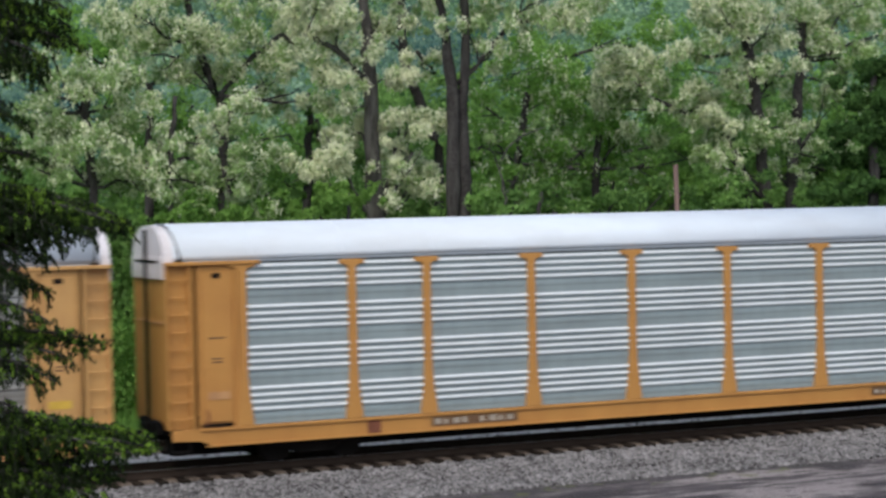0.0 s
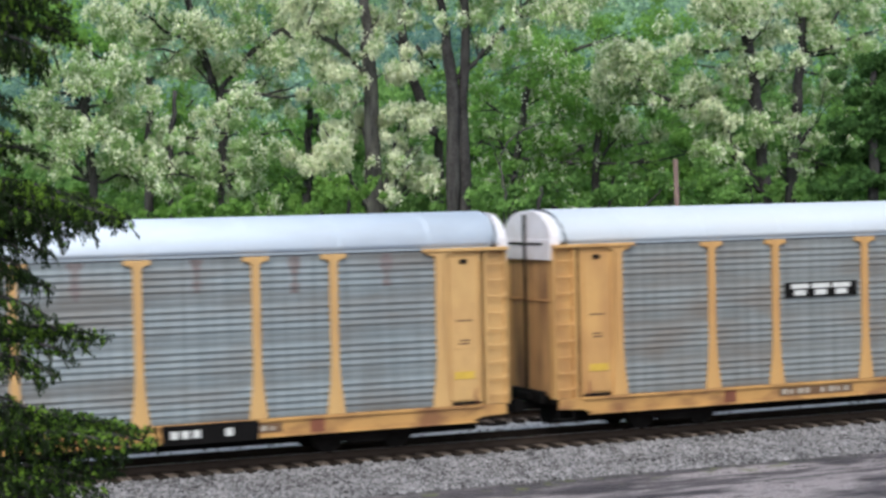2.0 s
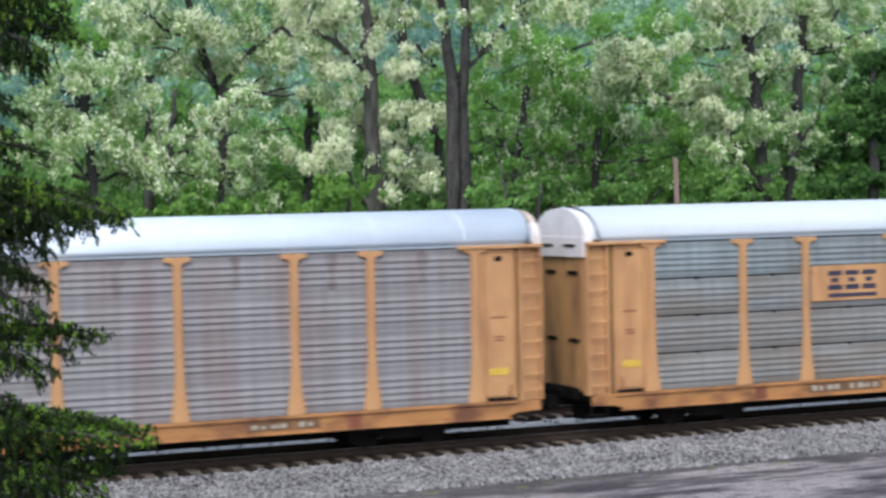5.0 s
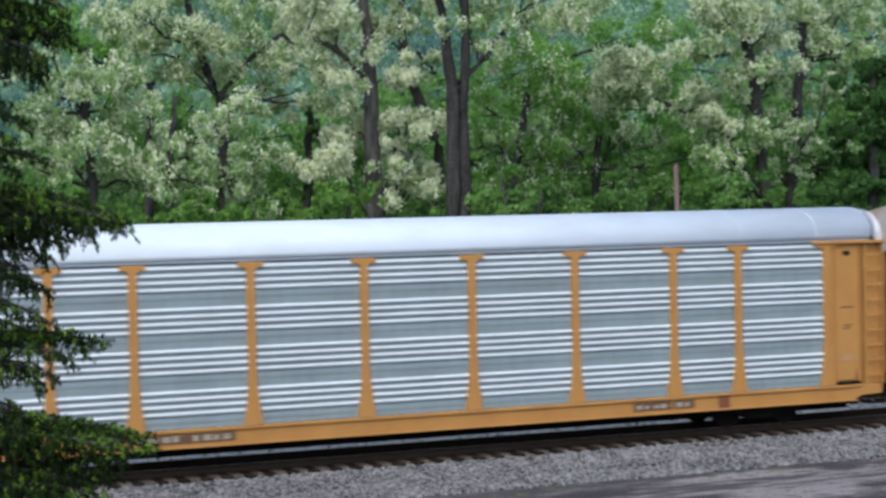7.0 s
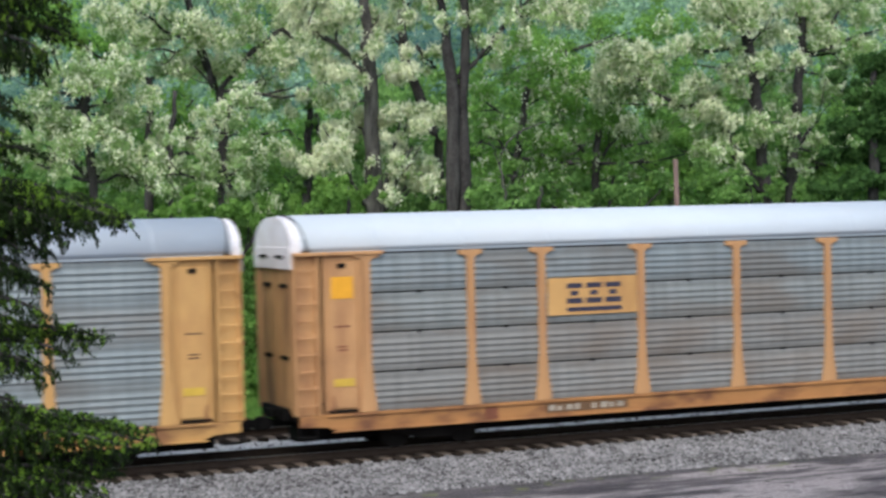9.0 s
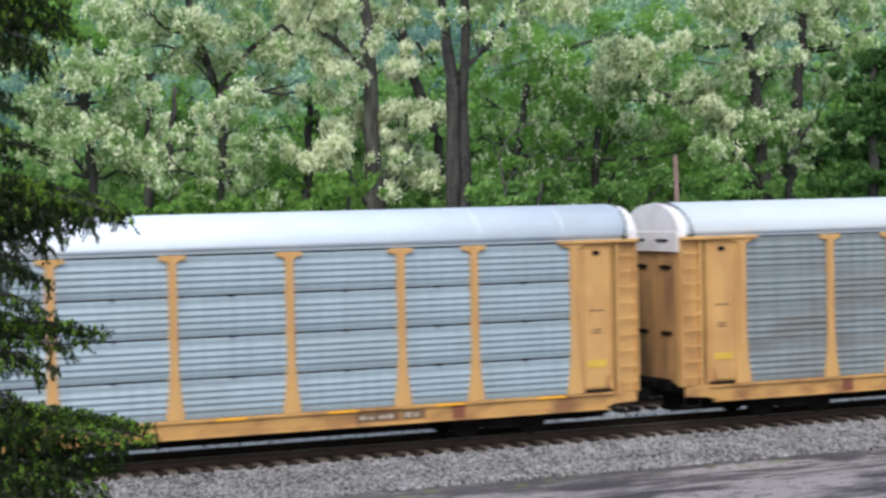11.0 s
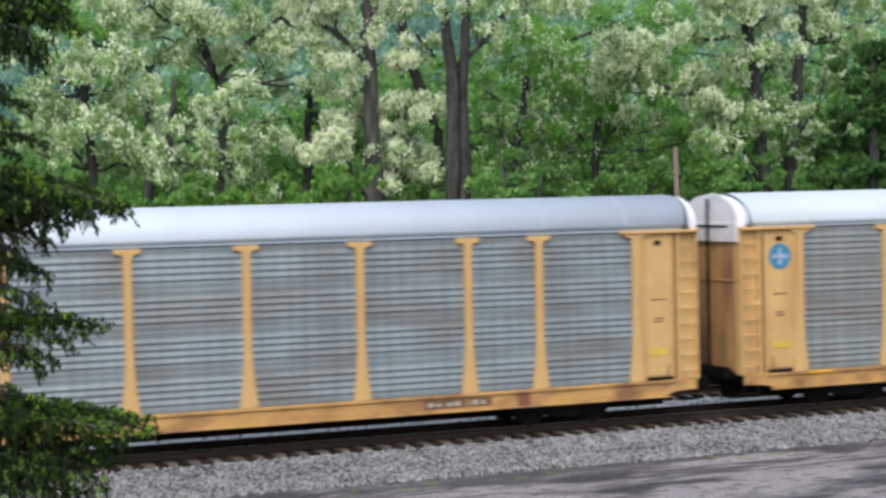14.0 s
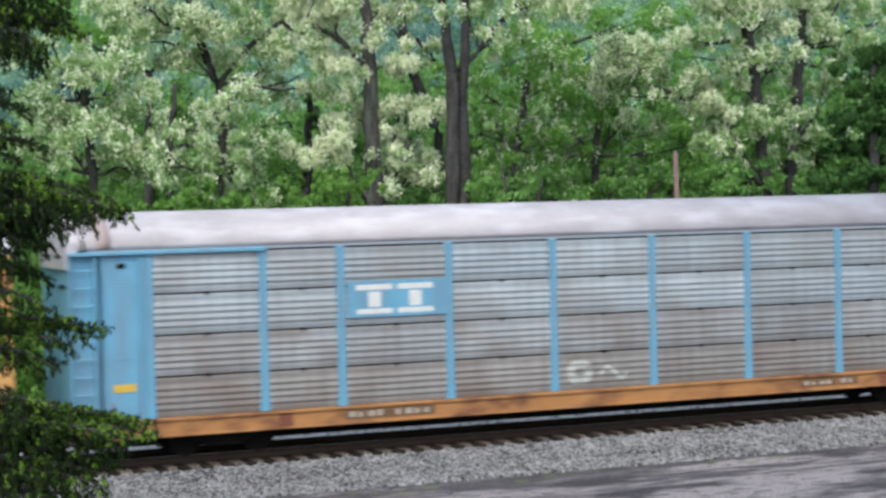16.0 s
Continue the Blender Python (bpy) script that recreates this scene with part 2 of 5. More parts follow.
LEAF = leaf_mat("green_leaves", (0.10, 0.24, 0.05), (0.41, 0.66, 0.18), 0.55)
LEAF_OLIVE = leaf_mat("olive_locust_leaves", (0.20, 0.325, 0.12), (0.53, 0.69, 0.335), 0.55)
LEAF_DARK = leaf_mat("dark_evergreen_leaves", (0.020, 0.055, 0.018), (0.11, 0.23, 0.06), 0.3)
LEAF_SHRUB = leaf_mat("bright_shrub_leaves", (0.09, 0.20, 0.04), (0.27, 0.46, 0.11), 0.5)
# The air's blue haze over the hillside is put into these leaves' colour.
LEAF_FAR = leaf_mat("haze_tinted_leaves", (0.055, 0.15, 0.175), (0.46, 0.65, 0.42), 0.45, 0.06, 0.22)
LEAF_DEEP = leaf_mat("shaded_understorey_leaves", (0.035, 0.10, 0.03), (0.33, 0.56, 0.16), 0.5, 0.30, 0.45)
BLOOM = leaf_mat("cream_locust_blossom", (0.66, 0.71, 0.46), (0.95, 0.96, 0.78), 0.45)
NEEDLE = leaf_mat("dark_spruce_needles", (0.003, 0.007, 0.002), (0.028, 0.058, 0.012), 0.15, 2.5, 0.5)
SHOOT = leaf_mat("fresh_spruce_shoots", (0.035, 0.10, 0.010), (0.32, 0.53, 0.07), 0.4, 4.0, 0.45)
GRASS = leaf_mat("grass_blades", (0.10, 0.22, 0.04), (0.27, 0.45, 0.11), 0.4)


def ground_mat():
    """Track bed, road and meadow on one sheet, told apart by where they lie."""
    m = bpy.data.materials.new("ground_surface")
    m.use_nodes = True
    n, l = m.node_tree.nodes, m.node_tree.links
    b = n["Principled BSDF"]
    b.inputs["Roughness"].default_value, b.inputs["Specular IOR Level"].default_value = 0.95, 0.08
    co, sep = n.new("ShaderNodeTexCoord"), n.new("ShaderNodeSeparateXYZ")
    l.new(co.outputs["Object"], sep.inputs[0])

    def tex(scale, detail=5, stretch=(1, 1, 1)):
        mp, t = n.new("ShaderNodeMapping"), n.new("ShaderNodeTexNoise")
        mp.inputs["Scale"].default_value = stretch
        t.inputs["Scale"].default_value, t.inputs["Detail"].default_value = scale, detail
        l.new(co.outputs["Object"], mp.inputs["Vector"]), l.new(mp.outputs["Vector"], t.inputs["Vector"])
        return t.outputs["Fac"]

    def span(v, a, c, lo=0.0, hi=1.0):
        r = n.new("ShaderNodeMapRange")
        r.inputs["From Min"].default_value, r.inputs["From Max"].default_value = a, c
        r.inputs["To Min"].default_value, r.inputs["To Max"].default_value = lo, hi
        l.new(v, r.inputs["Value"])
        return r.outputs["Result"]

    def blend(f, a, c):
        x = n.new("ShaderNodeMix")
        x.data_type = "RGBA"
        l.new(f, x.inputs["Factor"])
        for s, v in (("A", a), ("B", c)):
            if isinstance(v, tuple):
                x.inputs[s].default_value = (*v, 1)
            else:
                l.new(v, x.inputs[s])
        return x.outputs["Result"]

    def wobble(scale, amount):
        w = n.new("ShaderNodeMath")
        w.operation = "MULTIPLY_ADD"
        l.new(tex(scale), w.inputs[0])
        w.inputs[1].default_value = amount
        l.new(sep.outputs["Y"], w.inputs[2])
        return w.outputs[0]

    stones = blend(span(tex(24, 3), 0.35, 0.65), (0.022, 0.021, 0.021), (0.105, 0.103, 0.103))
    road = blend(span(tex(14, 8), 0.35, 0.65), (0.175, 0.155, 0.158), (0.34, 0.31, 0.315))
    road = blend(span(tex(0.55, 12, (0.5, 1.2, 1)), 0.50, 0.60), road, (0.050, 0.046, 0.052))
    band, near = n.new("ShaderNodeMath"), n.new("ShaderNodeMath")
    band.operation, near.operation = "MULTIPLY", "MULTIPLY"
    l.new(span(wobble(0.35, 3.0), -6.2, -4.9), band.inputs[0]), l.new(span(tex(0.9, 10, (0.35, 1.6, 1)), 0.47, 0.57), band.inputs[1])
    l.new(band.outputs[0], near.inputs[0])
    near.inputs[1].default_value = 0.9
    road = blend(near.outputs[0], road, (0.060, 0.055, 0.062))
    road = blend(span(tex(3.5, 6, (0.6, 1.4, 1)), 0.56, 0.66), road, (0.062, 0.055, 0.058))
    road = blend(span(tex(55, 2), 0.62, 0.70), road, (0.24, 0.23, 0.23))
    weeds = blend(span(tex(2.2, 4), 0.58, 0.66), road, (0.13, 0.15, 0.06))
    edge = blend(span(wobble(0.6, 1.6), -4.9, -3.2), road, weeds)
    grass = blend(span(tex(1.4, 6), 0.35, 0.65), (0.07, 0.16, 0.03), (0.17, 0.30, 0.08))
    c = blend(span(wobble(0.9, 1.8), -3.7, -3.2), edge, stones)
    c = blend(span(wobble(0.5, 2.0), 8.2, 9.0), c, grass)
    # Lightened colour offsets the train's shade on the stone between the tracks.
    paler = blend(span(tex(26, 3), 0.38, 0.62), (0.24, 0.235, 0.235), (0.66, 0.65, 0.65))
    inner, outer = span(sep.outputs["Y"], 1.2, 1.4), span(sep.outputs["Y"], 4.2, 4.5, 1.0, 0.0)
    strip = n.new("ShaderNodeMath")
    strip.operation = "MULTIPLY"
    l.new(inner, strip.inputs[0]), l.new(outer, strip.inputs[1])
    c = blend(strip.outputs[0], c, paler)
    for mid in (0.0, 5.6):
        off, dist = n.new("ShaderNodeMath"), n.new("ShaderNodeMath")
        off.operation, dist.operation = "SUBTRACT", "ABSOLUTE"
        l.new(sep.outputs["Y"], off.inputs[0])
        off.inputs[1].default_value = mid
        l.new(off.outputs[0], dist.inputs[0])
        c = blend(span(dist.outputs[0], 1.16, 1.28, 1.0, 0.0), c, blend(span(tex(20, 3), 0.35, 0.65), (0.085, 0.066, 0.052), (0.20, 0.158, 0.128)))
        # Shade beneath the cars is put into the near-black colour between the rails.
        c = blend(span(dist.outputs[0], 0.66, 0.74, 1.0, 0.0), c, blend(span(tex(20, 3), 0.35, 0.65), (0.006, 0.005, 0.005), (0.018, 0.015, 0.013)))
    l.new(c, b.inputs["Base Color"])
    bp = n.new("ShaderNodeBump")
    bp.inputs["Strength"].default_value, bp.inputs["Distance"].default_value = 0.7, 0.04
    l.new(tex(24, 3), bp.inputs["Height"]), l.new(bp.outputs["Normal"], b.inputs["Normal"])
    return m


# ---- building helpers ----


def mesh_of(name, verts, faces, material=None, smooth=False):
    me = bpy.data.meshes.new(name)
    me.from_pydata(verts, [], faces)
    if material:
        me.materials.append(material)
    if smooth:
        me.shade_smooth()
    return me


def quads(name, v, material):
    """A mesh of loose four-cornered leaves from an array (n, 4, 3)."""
    k = len(v)
    me = bpy.data.meshes.new(name)
    me.vertices.add(4 * k), me.loops.add(4 * k), me.polygons.add(k)
    me.vertices.foreach_set("co", np.ascontiguousarray(v, dtype=np.float32).ravel())
    me.loops.foreach_set("vertex_index", np.arange(4 * k, dtype=np.int32))
    me.polygons.foreach_set("loop_start", np.arange(0, 4 * k, 4, dtype=np.int32))
    me.update(calc_edges=True)
    me.materials.append(material)
    return me


def boxes(*spans):
    """Vertices and faces of boxes given as x0, x1, y0, y1, z0, z1."""
    v, f = [], []
    for x0, x1, y0, y1, z0, z1 in spans:
        b = len(v)
        v += [(x0, y0, z0), (x1, y0, z0), (x1, y1, z0), (x0, y1, z0), (x0, y0, z1), (x1, y0, z1), (x1, y1, z1), (x0, y1, z1)]
        f += [tuple(b + i for i in q) for q in ((3, 2, 1, 0), (4, 5, 6, 7), (0, 1, 5, 4), (1, 2, 6, 5), (2, 3, 7, 6), (3, 0, 4, 7))]
    return v, f


def bevelled(v, f, width=0.015):
    """The same shape with its edges rounded off."""
    bm = bmesh.new()
    vs = [bm.verts.new(p) for p in v]
    for q in f:
        bm.faces.new([vs[i] for i in q])
    bmesh.ops.recalc_face_normals(bm, faces=bm.faces)
    bmesh.ops.bevel(bm, geom=[e for e in bm.edges if e.calc_face_angle(0) > 0.5], offset=width, segments=1, affect="EDGES")
    bm.verts.index_update()
    out = [tuple(p.co) for p in bm.verts], [tuple(p.index for p in q.verts) for q in bm.faces]
    bm.free()
    return out


def plate(outline, y0, y1):
    """An outline in x, z, thick from y0 (front) to y1."""
    k = len(outline)
    v = [(x, y0, z) for x, z in outline] + [(x, y1, z) for x, z in outline]
    f = [tuple(range(k)), tuple(range(2 * k - 1, k - 1, -1))]
    f += [((i + 1) % k, i, k + i, k + (i + 1) % k) for i in range(k)]
    return v, f


def sweep(profile, x0, x1, closed=False):
    """A profile in y, z drawn along x, with end caps when closed."""
    k = len(profile)
    v = [(x0, y, z) for y, z in profile] + [(x1, y, z) for y, z in profile]
    f = [(i, i + 1, k + i + 1, k + i) for i in range(k - 1)]
    if closed:
        f += [(k - 1, 0, k, 2 * k - 1), tuple(range(k - 1, -1, -1)), tuple(range(k, 2 * k))]
    return v, f


def tube(points, radii, sides=8):
    """A bent round limb through points."""
    v, f = [], []
    pts = [Vector(p) for p in points]
    for i, p in enumerate(pts):
        d = (pts[min(i + 1, len(pts) - 1)] - pts[max(i - 1, 0)]).normalized()
        a = d.orthogonal().normalized() if abs(d.z) < 0.9 else d.cross(Vector((0, 1, 0))).normalized()
        c = d.cross(a)
        for j in range(sides):
            w = 2 * math.pi * j / sides
            v.append(tuple(p + radii[i] * (math.cos(w) * a + math.sin(w) * c)))
    for i in range(len(pts) - 1):
        for j in range(sides):
            k = (j + 1) % sides
            f.append((i * sides + j, i * sides + k, (i + 1) * sides + k, (i + 1) * sides + j))
    f += [tuple(range(sides - 1, -1, -1)), tuple(range(len(v) - sides, len(v)))]
    return v, f


def joined(*shapes):
    v, f = [], []
    for a, q in shapes:
        b = len(v)
        v += a
        f += [tuple(b + i for i in p) for p in q]
    return v, f


def disc_x(r, x, y0, y1, z, sides=24):
    """A disc with its axle along y."""
    ring = [(x + r * math.cos(2 * math.pi * i / sides), z + r * math.sin(2 * math.pi * i / sides)) for i in range(sides)]
    return plate(ring, y0, y1)


MESHES = {}


def shared(key, shape, material, smooth=False):
    """One mesh for each shape and material; shape is called only the first time."""
    if (key, material.name) not in MESHES:
        MESHES[key, material.name] = mesh_of(key.split("|")[0], *shape(), material, smooth)
    return MESHES[key, material.name]


def part(name, me, parent, label="", at=(0, 0, 0), turn=0.0):
    ob = new(name, me)
    ob.parent = parent
    ob.matrix_basis = pose(*at, 0, 0, turn)
    return tagged(ob, label)


# ---- ground ----
def hill(x, y):
    """Height of the land: flat by the line, a shoulder down to the road, wooded hills behind and an unseen rise in
    front.
    """
    ay = abs(y)
    z = -0.28 + 0.075 * max(0.0, min(1.0, (1.24 - min(ay, abs(y - 5.6))) / 0.12))
    if y < -1.5:
        z -= 0.36 * min(1, max(0, (-1.5 - y) / 3.2))
    if y > 7:
        z -= 0.5 * min(1, (y - 7) / 5)
    if y > 70:
        k = min(y - 70, 330)
        z += 0.23 * k * min(1, k / 60) + 5 * math.sin(x * 0.013 + 1) * min(1, k / 120)
    # Unseen rise behind the camera, added to darken what the steel sides reflect.
    if y < -130:
        z += 0.16 * min(-130 - y, 250)
    if ay > 14:
        z += 0.25 * math.sin(x * 0.11) * math.cos(y * 0.09) * min(1, (ay - 14) / 20)
    return z


def build_ground():
    xs = sorted({*range(-2400, 2401, 200), *range(-400, 401, 20), *range(-20, 81, 4)})
    ys = sorted({*range(-2400, 2401, 200), *range(-400, 401, 15), *range(-44, 90, 4), *(i * 0.5 for i in range(-20, 26)), *(i * 0.06 + 1.1 for i in range(4)), *(-i * 0.06 - 1.1 for i in range(4)), *(5.6 + i * 0.06 + 1.1 for i in range(4)), *(5.6 - i * 0.06 - 1.1 for i in range(4))})
    v = [(x, y, hill(x, y)) for y in ys for x in xs]
    k = len(xs)
    f = [(j * k + i, j * k + i + 1, (j + 1) * k + i + 1, (j + 1) * k + i) for j in range(len(ys) - 1) for i in range(k - 1)]
    g = new("ground", mesh_of("ground", v, f, ground_mat(), True))
    tagged(g, "grey gravel track bed, patched dirt road and green meadow", "ground", kind="structure")


build_ground()


def build_stones():
    """Loose ballast on the shoulder and between the ties."""
    rng = np.random.default_rng(5)
    k = 70000
    base = np.array([(-1, -1, -.5), (1, -1, -.4), (1.1, 1, -.5), (-.9, 1, -.5), (-.6, -.7, .6), (.7, -.5, .5), (.5, .8, .7), (-.7, .6, .5)], float)
    faces = np.array([(4, 5, 6, 7), (0, 1, 5, 4), (1, 2, 6, 5), (2, 3, 7, 6), (3, 0, 4, 7)])
    x = rng.uniform(0, 40, k)
    y = -1.24 - 3.0 * rng.uniform(0, 1, k) ** 0.95
    far = rng.random(k) < 0.02
    y[far] = rng.uniform(1.5, 4.2, far.sum())
    s = 0.013 + 0.038 * rng.random(k) ** 2.2
    a = rng.uniform(0, 6.28, k)
    p = base[None] * s[:, None, None] * rng.uniform(0.6, 1.4, (k, 1, 3))
    c, d = np.cos(a)[:, None], np.sin(a)[:, None]
    q = np.stack([p[..., 0] * c - p[..., 1] * d + x[:, None], p[..., 0] * d + p[..., 1] * c + y[:, None],
                  p[..., 2] + np.array([hill(u, w) for u, w in zip(x, y)])[:, None] + 0.012], -1)
    me = bpy.data.meshes.new("ballast")
    me.vertices.add(8 * k), me.loops.add(20 * k), me.polygons.add(5 * k)
    me.vertices.foreach_set("co", q.astype(np.float32).ravel())
    me.loops.foreach_set("vertex_index", (faces[None] + 8 * np.arange(k)[:, None, None]).astype(np.int32).ravel())
    me.polygons.foreach_set("loop_start", np.arange(0, 20 * k, 4, dtype=np.int32))
    me.update(calc_edges=True)
    m = leaf_mat("loose_ballast_stone", (0.005, 0.005, 0.005), (0.315, 0.305, 0.312), 0.0, 1.2, 0.8)
    me.materials.append(m)
    tagged(new("ballast", me), "loose grey and whitish crushed stone beside the rails", "ballast", kind="stuff")


build_stones()


def build_track(y0, label, picked):
    t = new("railway_track")
    t.location = (0, y0, 0)
    tagged(t, label, "railway track", group="railway tracks", kind="structure")
    head = [(-0.035, -0.035), (-0.035, 0), (0.035, 0), (0.035, -0.035), (0.009, -0.055), (0.009, -0.15), (0.07, -0.165), (0.07, -0.18), (-0.07, -0.18), (-0.07, -0.165), (-0.009, -0.15), (-0.009, -0.055)]
    me = shared("rail", lambda: sweep(head[::-1], -380, 380, True), RAIL)
    top = shared("rail_head", lambda: boxes((-380, 380, -0.022, 0.022, -0.002, 0.003)), RAIL_TOP)
    for s in (-0.7525, 0.7525):
        r = part("rail", me, t, "rusty brown steel rail", (0, s, 0))
        part("running_surface", top, r, "polished steel running surface")
    tie = shared("tie", lambda: bevelled(*boxes((-0.115, 0.115, -1.46, 1.46, -0.36, -0.185)), 0.012), TIE)
    rest = []
    rng = random.Random(3)
    for i in range(-700, 701):
        x = i * 0.53
        if picked[0] < x < picked[1]:
            part("tie", tie, t, "", (x + rng.uniform(-0.02, 0.02), rng.uniform(-0.05, 0.05), rng.uniform(-0.01, 0)), rng.uniform(-1, 1))
        else:
            rest.append((x - 0.115, x + 0.115, -1.46, 1.46, -0.36, -0.185))
    tagged(part("far_ties", mesh_of("far_ties", *boxes(*rest), TIE), t), kind="stuff")


build_track(0.0, "rusty steel rails on dark wooden ties in grey ballast", (-2, 48))
build_track(5.6, "second railway track behind the train on dark wooden ties", (4, 48))

# ---- the train ----
LENGTH, PITCH = 26.93, 28.165
POSTS = (1.83, 4.54, 6.46, 9.25, 12.06, 14.86, 17.67, 20.47, 22.39, 25.10)
SILL, DECK, EAVE, SIDE = 0.53, 0.975, 4.78, 1.50
PANEL_Y = -1.44
# steel of the four rows of sheets, from the deck up: grime, ground and sky reflections as colour
ROWS = {WARM.name: (DIRTY_TINTED, DIRTY_TINTED, WARM, GREY), OLD.name: (OLD_DIRTY_TINTED, OLD, OLD_SKY_TINT, OLD_SKY_TINT)}


def rib_profile(style, z0, z1):
    """Side sheet from z0 to z1, as y, z: narrow groups of ribs, or ribs all over."""
    out, z = [], z0
    if style == "banded":
        h = (z1 - z0) / 4
        for s in range(4):
            b = z0 + s * h
            out += [(0, b), (0, b + 0.10), (-0.008, b + 0.14), (-0.008, b + 0.20), (0, b + 0.24)]
            for i in range(4):
                r = b + 0.31 + i * 0.163
                out += [(0, r), (-0.05, r + 0.012), (-0.052, r + 0.040), (0, r + 0.088)]
        out += [(0, z1)]
        return out
    levels = 4 if z1 - z0 > 1.2 else 1
    h = (z1 - z0) / levels
    for s in range(levels):
        b = z0 + s * h
        out += [(0, b), (-0.006, b + 0.05), (-0.006, b + 0.09), (0, b + 0.13)]
        for i in range(4):
            r = b + (0.17 + 0.168 * i) * h
            out += [(0, r), (-0.026, r + 0.020), (-0.029, r + 0.050), (-0.003, r + 0.120)]
        out += [(0, b + 0.86 * h), (-0.006, b + 0.90 * h), (-0.006, b + 0.96 * h)]
    out.append((0, z1))
    bulge = 0.02 if levels == 1 else 0.0
    return [(y - bulge * math.sin(math.pi * (z - z0) / (z1 - z0)), z) for y, z in out]


def sheet_mesh(style, z0, z1, w, mirrored, panel):
    """A ribbed side sheet of width w; the banded kind has the sky's gleam coloured onto its ribs."""
    key = ("sheet", style, round(z0, 3), round(z1, 3), round(w, 2), mirrored, panel.name)
    if key not in MESHES:
        prof = rib_profile(style, z0, z1)
        shape = sweep([(PANEL_Y + y, z) for y, z in prof], 0, w)
        me = mesh_of("side_sheet", *(flip(shape) if mirrored else shape), panel)
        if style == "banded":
            me.materials.append(RIB_GLEAM)
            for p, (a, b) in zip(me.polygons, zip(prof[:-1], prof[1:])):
                # Outer and upper rib faces take the painted gleam, undersides stay plain.
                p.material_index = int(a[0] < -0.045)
        MESHES[key] = me
    return MESHES[key]


def flip(shape):
    """Mirror a near-side shape to the far side."""
    v, f = shape
    return [(x, -y, z) for x, y, z in v], [q[::-1] for q in f]


def post_shape(style):
    if style == "slim":
        return bevelled(*plate([(-0.12, DECK), (0.12, DECK), (0.10, DECK + 0.5), (0.10, EAVE), (-0.10, EAVE), (-0.10, DECK + 0.5)], -SIDE, PANEL_Y + 0.03), 0.012)
    cap = [(0.10, EAVE - 0.21), (0.16, EAVE - 0.15), (0.31, EAVE - 0.125), (0.31, EAVE - 0.02)]
    o = [(0.215, DECK), (0.205, DECK + 0.16), (0.13, DECK + 0.72), (0.10, DECK + 1.15)] + cap
    o = o + [(-x, z) for x, z in o[::-1]]
    return bevelled(*plate(o, -SIDE - 0.03, PANEL_Y + 0.03), 0.012)


def roof_profile(grow=0.0, half_width=1.47, low=0.075, top=0.91):
    """Cross-section of the arched roof, y and z, from the near eave to the far one."""
    half = [(half_width, EAVE + low)]
    for i in range(10):
        a = math.pi / 2 * i / 9
        half.append((half_width * math.cos(a) ** 0.85, EAVE + low + 0.10 + (top - low - 0.10) * math.sin(a) ** 0.95))
    half[-1] = (0.0, half[-1][1])
    half = [(y + (grow if y > 0 else 0), z + (grow if z > EAVE + 0.2 else 0)) for y, z in half]
    return [(-y, z) for y, z in half] + half[-2::-1]


def mirror_x(shape):
    v, f = shape
    return [(LENGTH - x, y, z) for x, y, z in v], [q[::-1] for q in f]


